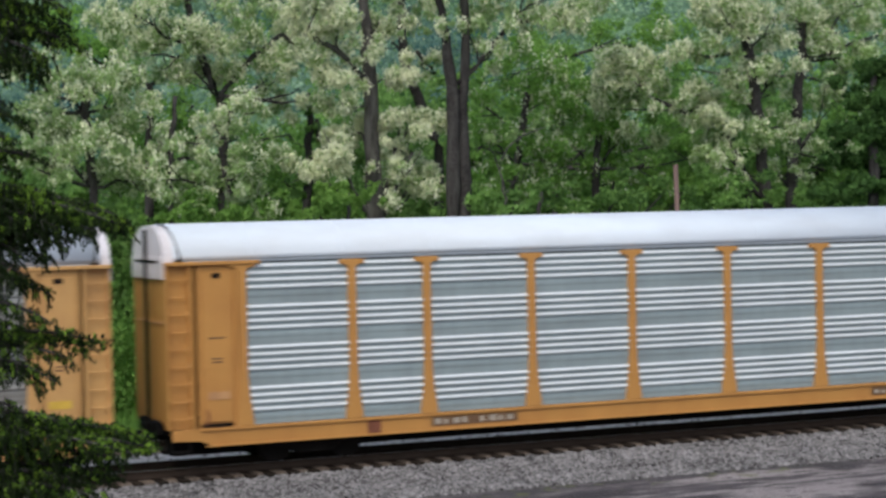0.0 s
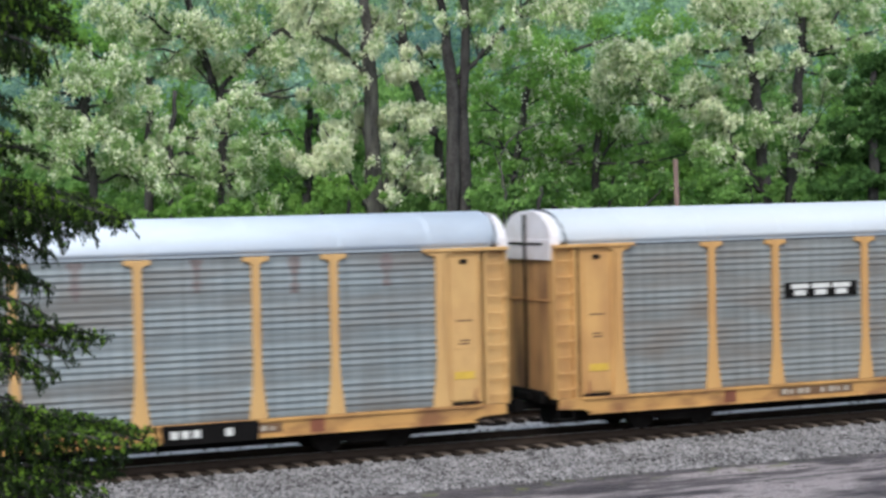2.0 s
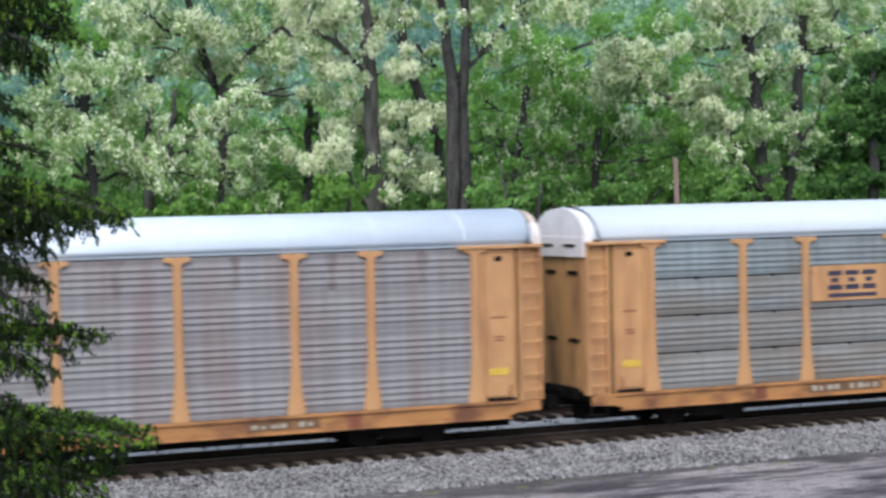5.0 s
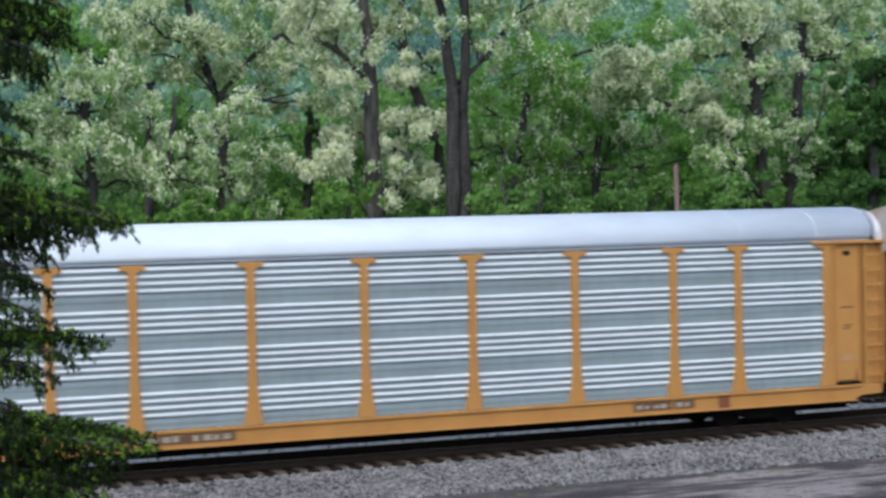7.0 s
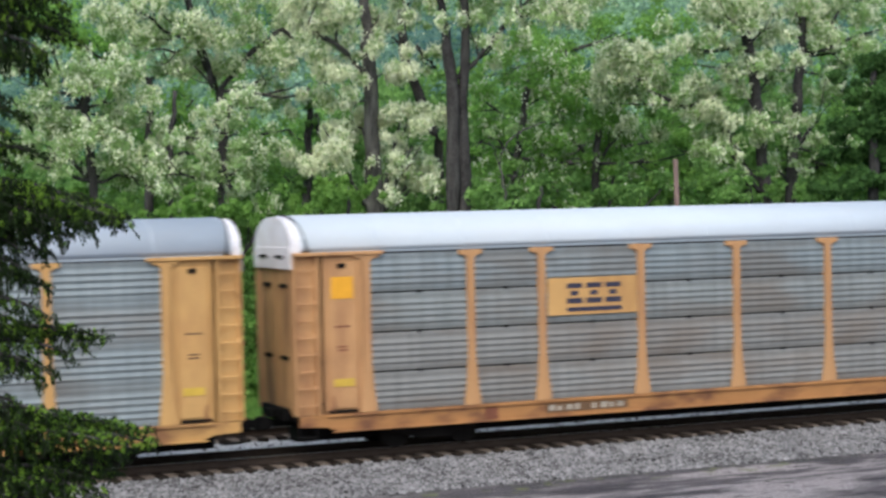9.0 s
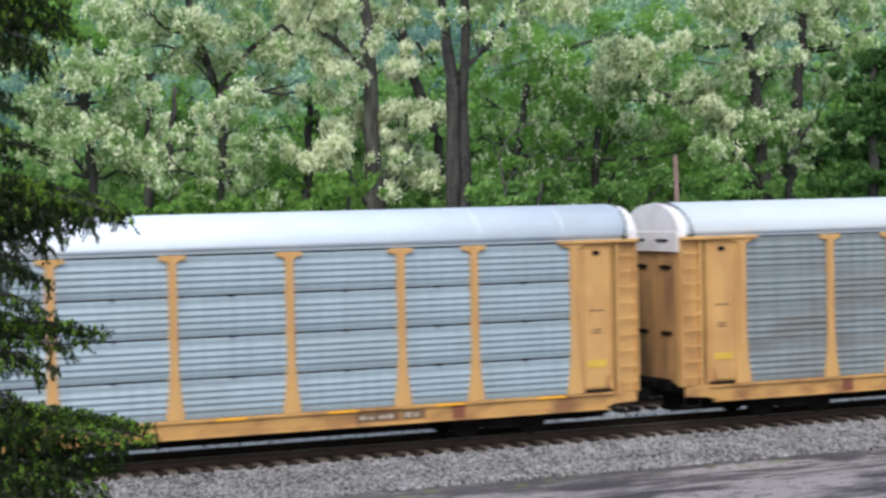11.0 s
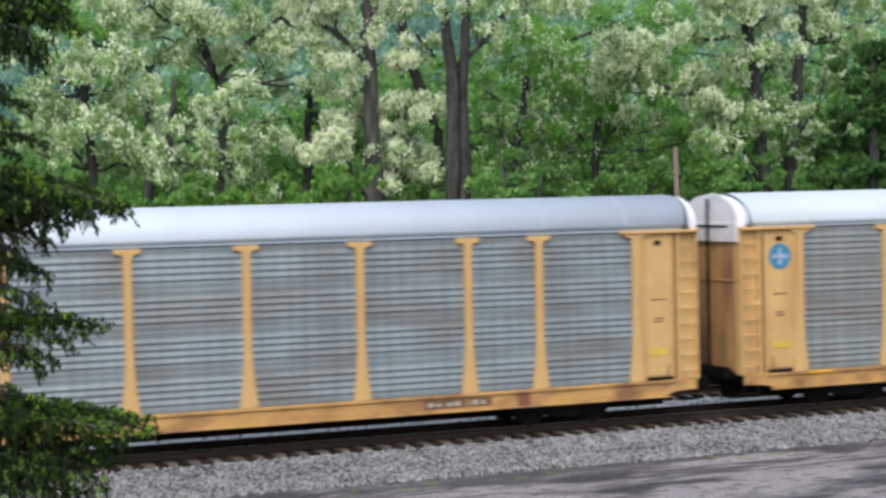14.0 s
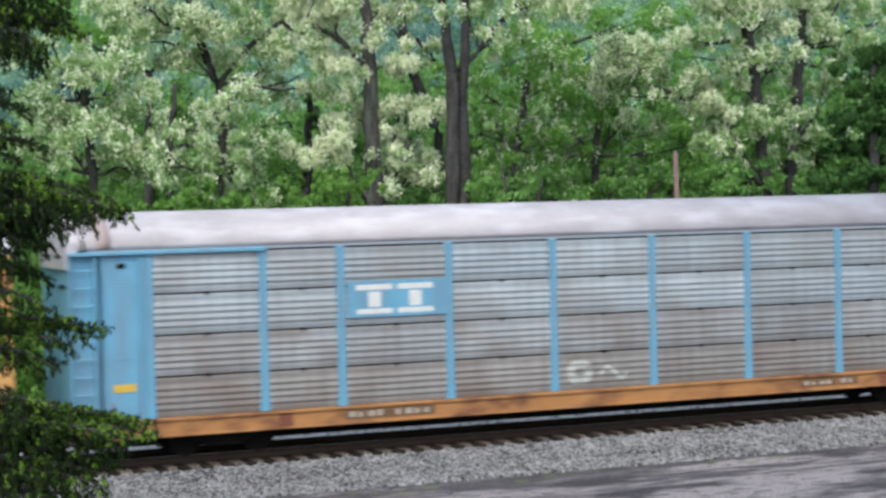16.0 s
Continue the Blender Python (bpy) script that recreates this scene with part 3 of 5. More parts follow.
def car(style, paint, panel, roof, label, seams=False, logo=None, post="square", box_extra=None, strips=False, ends="latch"):
    """An enclosed car carrier with its left end at x = 0, on the rails."""
    c = new("autorack_car")
    tagged(c, label, "railway car", group="cars of the train")
    cap = ROOF_OLD if paint is BLUE else HOOD_RUSTY if panel is RUSTY else HOOD
    # underframe
    deck = shared("deck", lambda: boxes((0.15, LENGTH - 0.15, -1.40, 1.40, 0.78, 0.96)), BLACK)
    part("deck", deck, c, "black steel deck under the body")
    part("centre_sill", shared("centre_sill", lambda: boxes((0.4, LENGTH - 0.4, -0.28, 0.28, 0.22, 0.775)), BLACK), c)
    sill_o = [(0.75, SILL + 0.14), (1.15, SILL), (LENGTH - 1.15, SILL), (LENGTH - 0.75, SILL + 0.14), (LENGTH - 0.10, SILL + 0.17), (LENGTH - 0.10, DECK - 0.03), (LENGTH - 0.75, DECK), (0.75, DECK), (0.10, DECK - 0.03), (0.10, SILL + 0.17)]
    sill = lambda: bevelled(*joined(plate(sill_o, -SIDE + 0.02, -SIDE + 0.10), boxes((0.76, LENGTH - 0.76, -SIDE - 0.03, -SIDE + 0.019, DECK - 0.07, DECK - 0.004), (0.9, LENGTH - 0.9, -SIDE - 0.02, -SIDE + 0.019, SILL + 0.005, SILL + 0.045))), 0.008)
    sill_paint = box_extra or (ORANGE if paint is ORANGE else SILL_PAINT if paint is TAN else SILL_YELLOW)
    s1 = part("side_sill", shared("side_sill", sill, sill_paint), c)
    part("side_sill", shared("side_sill_far", lambda: flip(sill()), sill_paint), c)
    # wheel sets and side frames
    wheelsets = []
    for cx in (3.65, LENGTH - 3.65):
        truck = part("bogie", shared("bolster", lambda: bevelled(*boxes((-0.35, 0.35, -1.1, 1.1, 0.42, 0.60)), 0.03), GRIME), c, "grimy dark cast-steel bogie", (cx, 0, 0))
        frame_o = [(-1.15, 0.36), (-0.75, 0.36), (-0.45, 0.20), (0.45, 0.20), (0.75, 0.36), (1.15, 0.36), (1.15, 0.55), (0.7, 0.66), (-0.7, 0.66), (-1.15, 0.55)]
        fr = shared("side_frame", lambda: bevelled(*plate(frame_o, -1.08, -0.94), 0.03), GRIME)
        part("side_frame", fr, truck), part("side_frame", shared("side_frame_far", lambda: flip(bevelled(*plate(frame_o, -1.08, -0.94), 0.03)), GRIME), truck)
        for dx in (-0.88, 0.88):
            w = part("wheelset", shared("wheelset", lambda: joined(disc_x(0.42, 0, -0.82, -0.70, 0), disc_x(0.445, 0, -0.70, -0.67, 0), flip(disc_x(0.42, 0, -0.82, -0.70, 0)), flip(disc_x(0.445, 0, -0.70, -0.67, 0)), disc_x(0.08, 0, -1.02, 1.02, 0, 12), boxes((-0.22, 0.22, -0.835, -0.82, -0.035, 0.035))), WHEEL), c, "dark steel wheels on one axle", (cx + dx, 0, 0.42))
            wheelsets.append(w)
    for e in (0, 1):
        k = mirror_x if e else (lambda s: s)
        part("coupler", shared("coupler|%d" % e, lambda: k(bevelled(*boxes((-0.75, 0.5, -0.09, 0.09, 0.60, 0.80), (-1.02, -0.70, -0.17, 0.14, 0.55, 0.86)), 0.02)), BLACK), c, "black knuckle coupler")
        part("end_step", shared("end_step|%d" % e, lambda: k(boxes((0.06, 0.55, -1.46, -1.20, 0.42, 0.46), (0.06, 0.10, -1.46, -1.42, 0.46, 0.66), (0.50, 0.54, -1.46, -1.42, 0.46, 0.66))), BLACK), c)
    # roof, its eave strip and its end hoods
    rf = part("roof", shared("roof", lambda: sweep(roof_profile()[::-1], 0.24, LENGTH - 0.24, True), roof, True), c)
    for x in [0.24] + [2.04 + 2.28 * j for j in range(11)] + [LENGTH - 0.28]:
        part("roof_seam", shared("roof_seam", lambda: sweep(roof_profile(0.004)[::-1], -0.012, 0.012, True), roof, True), rf, "", (x + 0.02, 0, 0))
    fas = lambda: boxes((0.45, LENGTH - 0.45, -1.455, -1.30, EAVE - 0.004, EAVE + 0.074))
    part("eave_strip", shared("eave_strip", fas, FASCIA), c, "grey steel strip under the roof"), part("eave_strip", shared("eave_strip_far", lambda: flip(fas()), FASCIA), c)
    gap = lambda: boxes((1.9, LENGTH - 1.9, -1.46, -1.40, EAVE - 0.028, EAVE - 0.005))
    part("eave_joint", shared("eave_joint", gap, BLACK), c, "dark joint over the side sheets")
    for e in (0, 1):
        k = mirror_x if e else (lambda s: s)
        hood = lambda: k(sweep(roof_profile(0, 1.40, 0.0, 0.88)[::-1], -0.01, 0.235, True))
        part("end_hood", shared("end_hood|%d" % e, hood, cap), c, "steel hood over the end doors")
        lip = lambda: k(bevelled(*sweep([(-1.39, EAVE - 0.36), (1.39, EAVE - 0.36), (1.39, EAVE + 0.11), (1.36, EAVE + 0.16), (-1.36, EAVE + 0.16), (-1.39, EAVE + 0.11)][::-1], -0.035, 0.02, True), 0.01))
        part("hood_apron", shared("hood_apron|%d" % e, lip, cap), c, "flat apron plate hanging over the end doors")
        edge = lambda: k(tube([(0.22 + 0.16 * (1 - i / 10) ** 2, y * 1.006, z + 0.008) for i, (y, z) in enumerate(roof_profile()[:11])], [0.024 - 0.001 * i for i in range(11)], 6))
        part("hood_gasket", shared("hood_gasket|%d" % e, edge, BLACK), c, "dark rubber edge between roof and hood")
        # end doors
        for s in (-1, 1):
            door = lambda: k(bevelled(*boxes((0.06, 0.14, min(0.02 * s, 1.32 * s), max(0.02 * s, 1.32 * s), 1.02, EAVE - 0.33)), 0.02))
            d = part("end_door", shared("end_door|%d%d" % (e, s), door, DOOR_RUSTY if paint in (PALE, YELLOW, TAN) else paint), c)
            for z in ((2.30, 4.02) if ends == "latch" else ()):
                b = lambda: k(boxes((0.02, 0.058, s * 0.62 - 0.26, s * 0.62 + 0.26, z - 0.05, z + 0.05)))
                part("door_latch", shared("door_latch|%d%d%.1f" % (e, s, z), b, BLACK), d, "black door latch bar")
        if ends == "latch":
            for s in (-1, 1):
                part("hood_latch", shared("hood_latch|%d%d" % (e, s), lambda: k(boxes((-0.06, -0.036, s * 0.62 - 0.30, s * 0.62 + 0.30, EAVE - 0.10, EAVE - 0.03))), BLACK), c, "black hood latch bar")
        if ends == "pipe":
            part("door_post", shared("door_post|%d" % e, lambda: k(tube([(-0.07, 0, 1.1), (-0.07, 0, EAVE + 0.78)], [0.042, 0.042], 8)), BLACK), c, "black post between the end doors")
            part("hood_bar", shared("hood_bar|%d" % e, lambda: k(boxes((-0.06, -0.036, -0.95, 0.95, EAVE + 0.02, EAVE + 0.07))), GRIME), c, "dark bar across the hood")
            part("door_rail", shared("door_rail|%d" % e, lambda: k(boxes((0.03, 0.056, -1.25, 1.25, 3.38, 3.43))), TAN), c)
        buf = lambda: k(bevelled(*boxes((-0.10, 0.05, -0.9, 0.9, 0.80, 1.12), (-0.22, -0.10, -0.35, 0.35, 0.86, 1.06)), 0.03))
        part("end_platform", shared("end_platform|%d" % e, buf, BLACK), c, "black buffer platform")
    # end boxes with ladders, on both sides and ends
    for e in (0, 1):
        for far in (0, 1):
            def k(s, e=e, far=far):
                s = mirror_x(s) if e else s
                return flip(s) if far else s
            tag = "|%d%d" % (e, far)
            B = -SIDE + 0.02
            top = EAVE - 0.06
            pieces = (("box_wall", (0.74, 1.70, B + 0.03, B + 0.10, DECK)), ("corner_plate", (0.03, 0.095, B + 0.12, B + 0.35, DECK - 0.02)), ("ladder_wall", (0.10, 0.555, B + 0.12, B + 0.18, DECK - 0.02)),
                      ("ladder_stile", (0.56, 0.64, B - 0.02, B + 0.18, DECK - 0.02)), ("recess_wall", (0.645, 0.735, B + 0.22, B + 0.28, DECK)), ("box_edge", (0.74, 0.79, B - 0.01, B + 0.029, DECK)))
            bx = None
            for nm, (x0, x1, y0, y1, z0) in pieces:
                me = shared(nm + tag, lambda: k(bevelled(*boxes((x0, x1, y0, y1, z0, top)), 0.01)), paint)
                if bx is None:
                    bx = part("end_box", me, c)
                else:
                    part(nm, me, bx)
            part("corner_stile", shared("corner_stile" + tag, lambda: k(bevelled(*boxes((0.02, 0.07, B + 0.0, B + 0.115, DECK - 0.02, top)), 0.008)), paint), bx)
            for i in range(9):
                z = DECK + 0.24 + i * 0.40
                part("rung", shared("rung%d" % i + tag, lambda: k(tube([(0.06, B + 0.03, z + 0.05), (0.13, B - 0.005, z - 0.02), (0.50, B - 0.005, z - 0.02), (0.57, B + 0.02, z + 0.05)], [0.021] * 4, 6)), paint), bx)
            door = lambda: k(bevelled(*boxes((0.86, 1.56, B - 0.005, B + 0.028, DECK + 0.12, EAVE - 0.22)), 0.012))
            part("box_door", shared("box_door" + tag, door, paint), bx)
            part("frame_bead", shared("frame_bead" + tag, lambda: k(bevelled(*boxes((1.62, 1.71, B - 0.02, B + 0.028, DECK, EAVE - 0.08)), 0.01)), paint), bx)
            part("door_seam", shared("door_seam" + tag, lambda: k(boxes((0.87, 1.55, B - 0.012, B - 0.006, 2.35, 2.39))), paint), bx)
            part("jack_plate", shared("jack_plate" + tag, lambda: k(boxes((0.80, 1.55, B - 0.03, B - 0.008, DECK + 0.02, DECK + 0.09))), BLACK), bx, "dark steel plate at the box's foot")
            part("jack_lever", shared("jack_lever" + tag, lambda: k(tube([(0.90, B - 0.04, DECK + 0.05), (0.96, B - 0.04, DECK + 0.24), (0.92, B - 0.04, DECK + 0.42)], [0.022, 0.018, 0.015], 6)), RUST), bx, "rusty lever")
            part("vent_latch", shared("vent_latch" + tag, lambda: k(bevelled(*boxes((1.10, 1.30, B - 0.03, B - 0.008, EAVE - 0.36, EAVE - 0.24)), 0.012)), BLACK), bx, "black latch under the eave")
            for i, (x0, x1, z0, z1) in enumerate(() if paint is BLUE else ((1.00, 1.40, 3.02, 3.06), (1.06, 1.32, 2.54, 2.58), (1.08, 1.34, 2.46, 2.50))):
                part("stencil", shared("stencil%d" % i + tag, lambda: k(boxes((x0, x1, B - 0.0095, B - 0.0055, z0, z1))), PLATE if paint is not TAN else RUST), bx, "faded unreadable stencil mark")
            far_x = 4.62 if post == "slim" else 2.26
            ledge = lambda: k(bevelled(*boxes((0.0, far_x, -SIDE - 0.07, -1.40, EAVE - 0.055, EAVE + 0.03)), 0.012))
            part("eave_ledge", shared("eave_ledge" + tag + post, ledge, paint), bx)
    # posts and side sheets
    for far in (0, 1):
        k = flip if far else (lambda s: s)
        for x in POSTS:
            part("post", shared("post|%s%d" % (post, far), lambda: k(post_shape(post)), paint), c, "", (x, 0, 0))
        for a, b in zip(POSTS[:-1], POSTS[1:]):
            w = b - a
            levels = [DECK + 0.01, EAVE - 0.005]
            if seams:
                h = (levels[1] - levels[0]) / 4
                for i in range(4):
                    z0, z1 = levels[0] + i * h, levels[0] + (i + 1) * h - 0.042
                    if i and not far:
                        part("seam_clip", shared("seam_clip", lambda: bevelled(*boxes((-0.05, 0.05, PANEL_Y - 0.045, PANEL_Y + 0.015, -0.035, 0.03)), 0.008), BLACK), c, "small dark clip on a seam", (a + w / 2, 0, z0 - 0.02))
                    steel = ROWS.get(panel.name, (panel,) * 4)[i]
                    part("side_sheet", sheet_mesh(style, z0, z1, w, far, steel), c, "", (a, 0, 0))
            else:
                part("side_sheet", sheet_mesh(style, *levels, w, far, panel), c, "", (a, 0, 0))
        lin = lambda: k(boxes((1.7, LENGTH - 1.7, PANEL_Y + 0.02, PANEL_Y + 0.05, DECK, EAVE)))
        part("inner_lining", shared("inner_lining|%d" % far, lin, BLACK), c, "dark lining behind the side sheets")
    # reporting marks on the sill: plain bars, as they cannot be read
    F = -SIDE - 0.001
    for x0, n, h in ((6.59, 9, 0.14), (19.34, 4, 0.10), (20.5, 2, 0.12)):
        plate_b = part("sill_plate", shared("sill_plate|%.1f" % x0, lambda: boxes((x0 - 0.08, x0 + n * 0.24 + 0.05, F + 0.008, F + 0.019, SILL + 0.12, SILL + 0.34)), PLATE), s1, "worn dark reporting plate")
        for i in range(n):
            if i != 4:
                w, b = x0 + i * 0.24, h * (1, 0.8, 0.9)[i % 3]
                part("marking", shared("marking|%.1f,%d" % (x0, i), lambda: boxes((w, w + (0.16, 0.11, 0.18, 0.13)[i % 4], F + 0.003, F + 0.007, SILL + 0.17, SILL + 0.17 + b)), MARK_DULL), plate_b, "white unreadable mark")
    for x0 in (4.86, 21.74):
        part("sill_notch", shared("sill_notch|%.1f" % x0, lambda: boxes((x0, x0 + 0.34, F + 0.012, F + 0.0205, SILL + 0.06, DECK - 0.075)), RUST), s1, "rust-brown notch in the sill")
    if strips:
        for i in range(9):
            x0 = 2.04 + 2.75 * i
            part("reflector_strip", shared("reflector_strip|%d" % i, lambda: boxes((x0, x0 + 0.75, -SIDE - 0.036, -SIDE - 0.031, DECK - 0.068, DECK - 0.006)), SIGN), s1, "orange-yellow reflective strip")
    for px in (0.96, LENGTH - 1.48):
        part("placard", shared("placard|%.1f" % px, lambda: boxes((px, px + 0.52, -SIDE + 0.002, -SIDE + 0.0075, 1.62, 1.80)), PLACARD if paint is not ORANGE else TAN), c, "small yellow placard")
    if logo:
        logo(c)
    return c, wheelsets


def patch(c, name, x0, x1, z0, z1, material, style, label, out=0.006):
    """Paint on the side sheets, following their ribs."""
    prof = []
    full = [(PANEL_Y + y, z) for y, z in rib_profile(style, DECK + 0.01, EAVE - 0.005)]
    for (ya, za), (yb, zb) in zip(full[:-1], full[1:]):
        if zb <= z0 or za >= z1 or zb - za < 1e-6:
            continue
        lo, hi = max(za, z0), min(zb, z1)
        for z in (lo, hi):
            prof.append((ya + (yb - ya) * (z - za) / (zb - za) - out, z))
    return part(name, mesh_of(name, *sweep(prof, x0, x1), material), c, label)


def painted(c, name, x0, x1, z0, z1, material, label, inside, out=0.03, seams=False, cell=0.05):
    """A sprayed or stained shape that follows the ribs: cells of the sheet for which inside(x, height from 0 to 1) holds."""
    full = [(PANEL_Y + y, z) for y, z in rib_profile("ribbed", DECK + 0.01, EAVE - 0.005)]
    if seams:
        h = (EAVE - DECK - 0.015) / 4
        full = [(PANEL_Y + y, z) for i in range(4) for y, z in rib_profile("ribbed", DECK + 0.01 + i * h, DECK + 0.01 + (i + 1) * h - 0.042)]
    rows = []
    for (ya, za), (yb, zb) in zip(full[:-1], full[1:]):
        if zb > z0 and za < z1 and zb - za > 1e-6:
            n = max(1, round((zb - za) / 0.04))
            rows += [(ya + (yb - ya) * i / n - out, za + (zb - za) * i / n) for i in range(n)]
    rows = [r for r in rows if z0 <= r[1] <= z1]
    n, index, v, f = max(2, round((x1 - x0) / cell)), {}, [], []

    def corner(i, j):
        if (i, j) not in index:
            index[i, j] = len(v)
            v.append((x0 + (x1 - x0) * i / n, *rows[j]))
        return index[i, j]

    for j in range(len(rows) - 1):
        for i in range(n):
            if inside(x0 + (x1 - x0) * (i + 0.5) / n, ((rows[j][1] + rows[j + 1][1]) / 2 - z0) / (z1 - z0)):
                f.append((corner(i, j), corner(i + 1, j), corner(i + 1, j + 1), corner(i, j + 1)))
    return part(name, mesh_of(name, v, f, material), c, label)


def on_sill(c, x0, x1, material, label, z0=SILL + 0.05, z1=DECK - 0.008):
    """Paint sprayed across the sill's face."""
    return part("graffiti", mesh_of("graffiti", *boxes((x0, x1, -SIDE - 0.0365, -SIDE - 0.0305, z0, z1)), material), c, label)


def rust_runs(c, seams):
    """A brown run of rust from the eave in the middle of each bay."""
    for k, (a, b) in enumerate(zip(POSTS[:-1], POSTS[1:])):
        m, w = (a + b) / 2, 0.13 + 0.03 * (k % 3)
        painted(c, "rust_stain", m - 0.3, m + 0.3, 3.95 - 0.1 * (k % 2), 4.74, STAIN, "brown run of rust under the eave",
                lambda x, h: abs(x - m) < w * (0.45 + 0.55 * h) * (0.8 + 0.3 * math.sin(9 * h + k)), 0.004, seams)


def board(c, x0, x1, z0, z1, material, label):
    """A flat sign board in front of the sheets."""
    return part("sign_board", mesh_of("sign_board", *bevelled(*boxes((x0, x1, PANEL_Y - 0.068, PANEL_Y - 0.052, z0, z1)), 0.005), material), c, label)


def strokes(sign, shapes, material, name="sign_mark"):
    """Plain marks on a board: bars as x0, x1, z0, z1."""
    for a, b, p, q in shapes:
        part(name, mesh_of(name, *bevelled(*boxes((a, b, PANEL_Y - 0.074, PANEL_Y - 0.0685, p, q)), 0.002), material), sign)


def logo_dark_bars(base, ink, z0=3.05, z1=3.98):
    def make(c):
        s = board(c, 6.62, 9.13, z0, z1, base, "painted sign board with dark plain marks")
        m = z0 + 0.28
        for a in (7.14, 7.68, 8.22):
            strokes(s, [(a, a + 0.44, z1 - 0.27, z1 - 0.14), (a, a + 0.44, m, m + 0.14), (a + 0.10, a + 0.32, m + 0.20, z1 - 0.33)], ink)
        strokes(s, [(7.14, 8.68, z0 + 0.08, z0 + 0.19)], ink)
    return make


def logo_long(c):
    s = board(c, 6.72, 8.99, 3.22, 3.62, BLACK, "black sign board with white plain marks")
    for a in (6.92, 7.56, 8.20):
        strokes(s, [(a, a + 0.56, 3.45, 3.57), (a + 0.10, a + 0.46, 3.27, 3.41)], MARK)
    for k, (x0, x1, z0, z1) in enumerate(((15.38, 16.12, 0.99, 1.42), (16.20, 16.88, 0.99, 1.42), (16.94, 17.42, 0.99, 1.44), (15.57, 16.45, 1.46, 1.88), (16.66, 17.48, 1.48, 1.93))):
        painted(c, "graffiti", x0, x1, z0, z1, SPRAY_BLOCK, "greyish-white sprayed block, unreadable",
                lambda x, h: (abs((x - x0) / (x1 - x0) * 2 - 1) ** 6 + abs(h * 2 - 1) ** 6) < 0.9 and not (abs(h - 0.5) < 0.12 and abs(x - x0 - 0.3 - 0.1 * k) < 0.07))
    on_sill(c, 15.29, 17.34, SPRAY_BLOCK, "greyish-white spray on the sill")
    on_sill(c, 17.46, 18.45, SPRAY_BLOCK, "greyish-white spray on the sill", SILL + 0.16)


def logo_bent(c):
    s = board(c, 6.62, 9.13, 3.12, 3.95, PALE, "pale yellow sign board with black plain marks")
    for a in (7.19, 8.02):
        strokes(s, [(a, a + 0.70, 3.66, 3.80), (a, a + 0.70, 3.28, 3.42), (a + 0.28, a + 0.42, 3.45, 3.63)], NAVY)


def logo_rusty(c):
    logo_dark_bars(TAN, NAVY)(c)
    wave = lambda x, k: 0.80 + 0.10 * math.sin(7.1 * x + k) + 0.07 * math.sin(16 * x + 2 * k)
    for x0, x1, k in ((1.98, 4.46, 0.3), (4.62, 6.42, 2.1)):
        painted(c, "graffiti", x0 - 0.06, x1 + 0.06, 0.99, 1.92, SPRAY_PINK, "pink graffiti outline", lambda x, h: h < wave(x, k) + 0.10, 0.024)
        painted(c, "graffiti", x0, x1, 0.99, 1.86, BLACK, "black graffiti shade", lambda x, h: h < wave(x + 0.06, k) + 0.04, 0.028)
        painted(c, "graffiti", x0 + 0.04, x1 - 0.05, 0.99, 1.82, SPRAY, "white graffiti, unreadable",
                lambda x, h: h < wave(x, k) - 0.03 and not (abs(h - 0.28 - 0.1 * math.sin(5 * x)) < 0.11 and math.sin(8.3 * x + k) > 0.25), 0.032)
        on_sill(c, x0, x1 - 0.1, SILVER, "silver spray on the sill")
        on_sill(c, x0 - 0.45 if k < 1 else x1 - 0.06, x0 - 0.03 if k < 1 else x1 + 0.12, SPRAY_PINK, "pink spray on the sill", SILL + 0.12, DECK - 0.06)
    painted(c, "graffiti", 7.45, 9.05, 0.99, 1.78, SPRAY_FAINT, "pale graffiti, unreadable", lambda x, h: h < wave(x, 1.2) + 0.02 and not abs(h - 0.5) < 0.05 * math.sin(6 * x), 0.028)
    painted(c, "graffiti", 7.75, 10.2, 0.99, 1.80, SPRAY_CYAN, "turquoise graffiti strokes", lambda x, h: abs(h - 0.45 - 0.4 * math.sin(3.1 * x)) < 0.10 and h < 0.95, 0.034)
    on_sill(c, 7.6, 10.2, SPRAY_CYAN, "turquoise spray on the sill", SILL + 0.14)
    rust_runs(c, False)


def logo_white_panel(c):
    patch(c, "sign_ground", 6.62, 9.13, 3.05, 3.72, MARK, "ribbed", "white painted ground of a sign", 0.040)
    s = board(c, 7.12, 8.64, 3.10, 3.66, MARK, "white sign with orange plain marks")
    for a in (7.14, 7.65, 8.16):
        strokes(s, [(a, a + 0.42, 3.50, 3.63), (a, a + 0.42, 3.24, 3.36), (a + 0.10, a + 0.32, 3.38, 3.48)], SIGN)
    strokes(s, [(7.14, 8.59, 3.11, 3.20)], SIGN)


def disc_mark(c):
    d = part("roundel", mesh_of("roundel", *disc_x(0.34, 1.21, -SIDE + 0.004, -SIDE + 0.012, 4.02), ROUNDEL), c, "round dark blue emblem with a pale cross")
    for x0, x1, z0, z1 in ((1.16, 1.26, 3.80, 4.24), (0.97, 1.155, 3.97, 4.07), (1.265, 1.45, 3.97, 4.07)):
        part("emblem_bar", mesh_of("emblem_bar", *boxes((x0, x1, -SIDE, -SIDE + 0.0035, z0, z1)), SPRAY_BLUE), d)


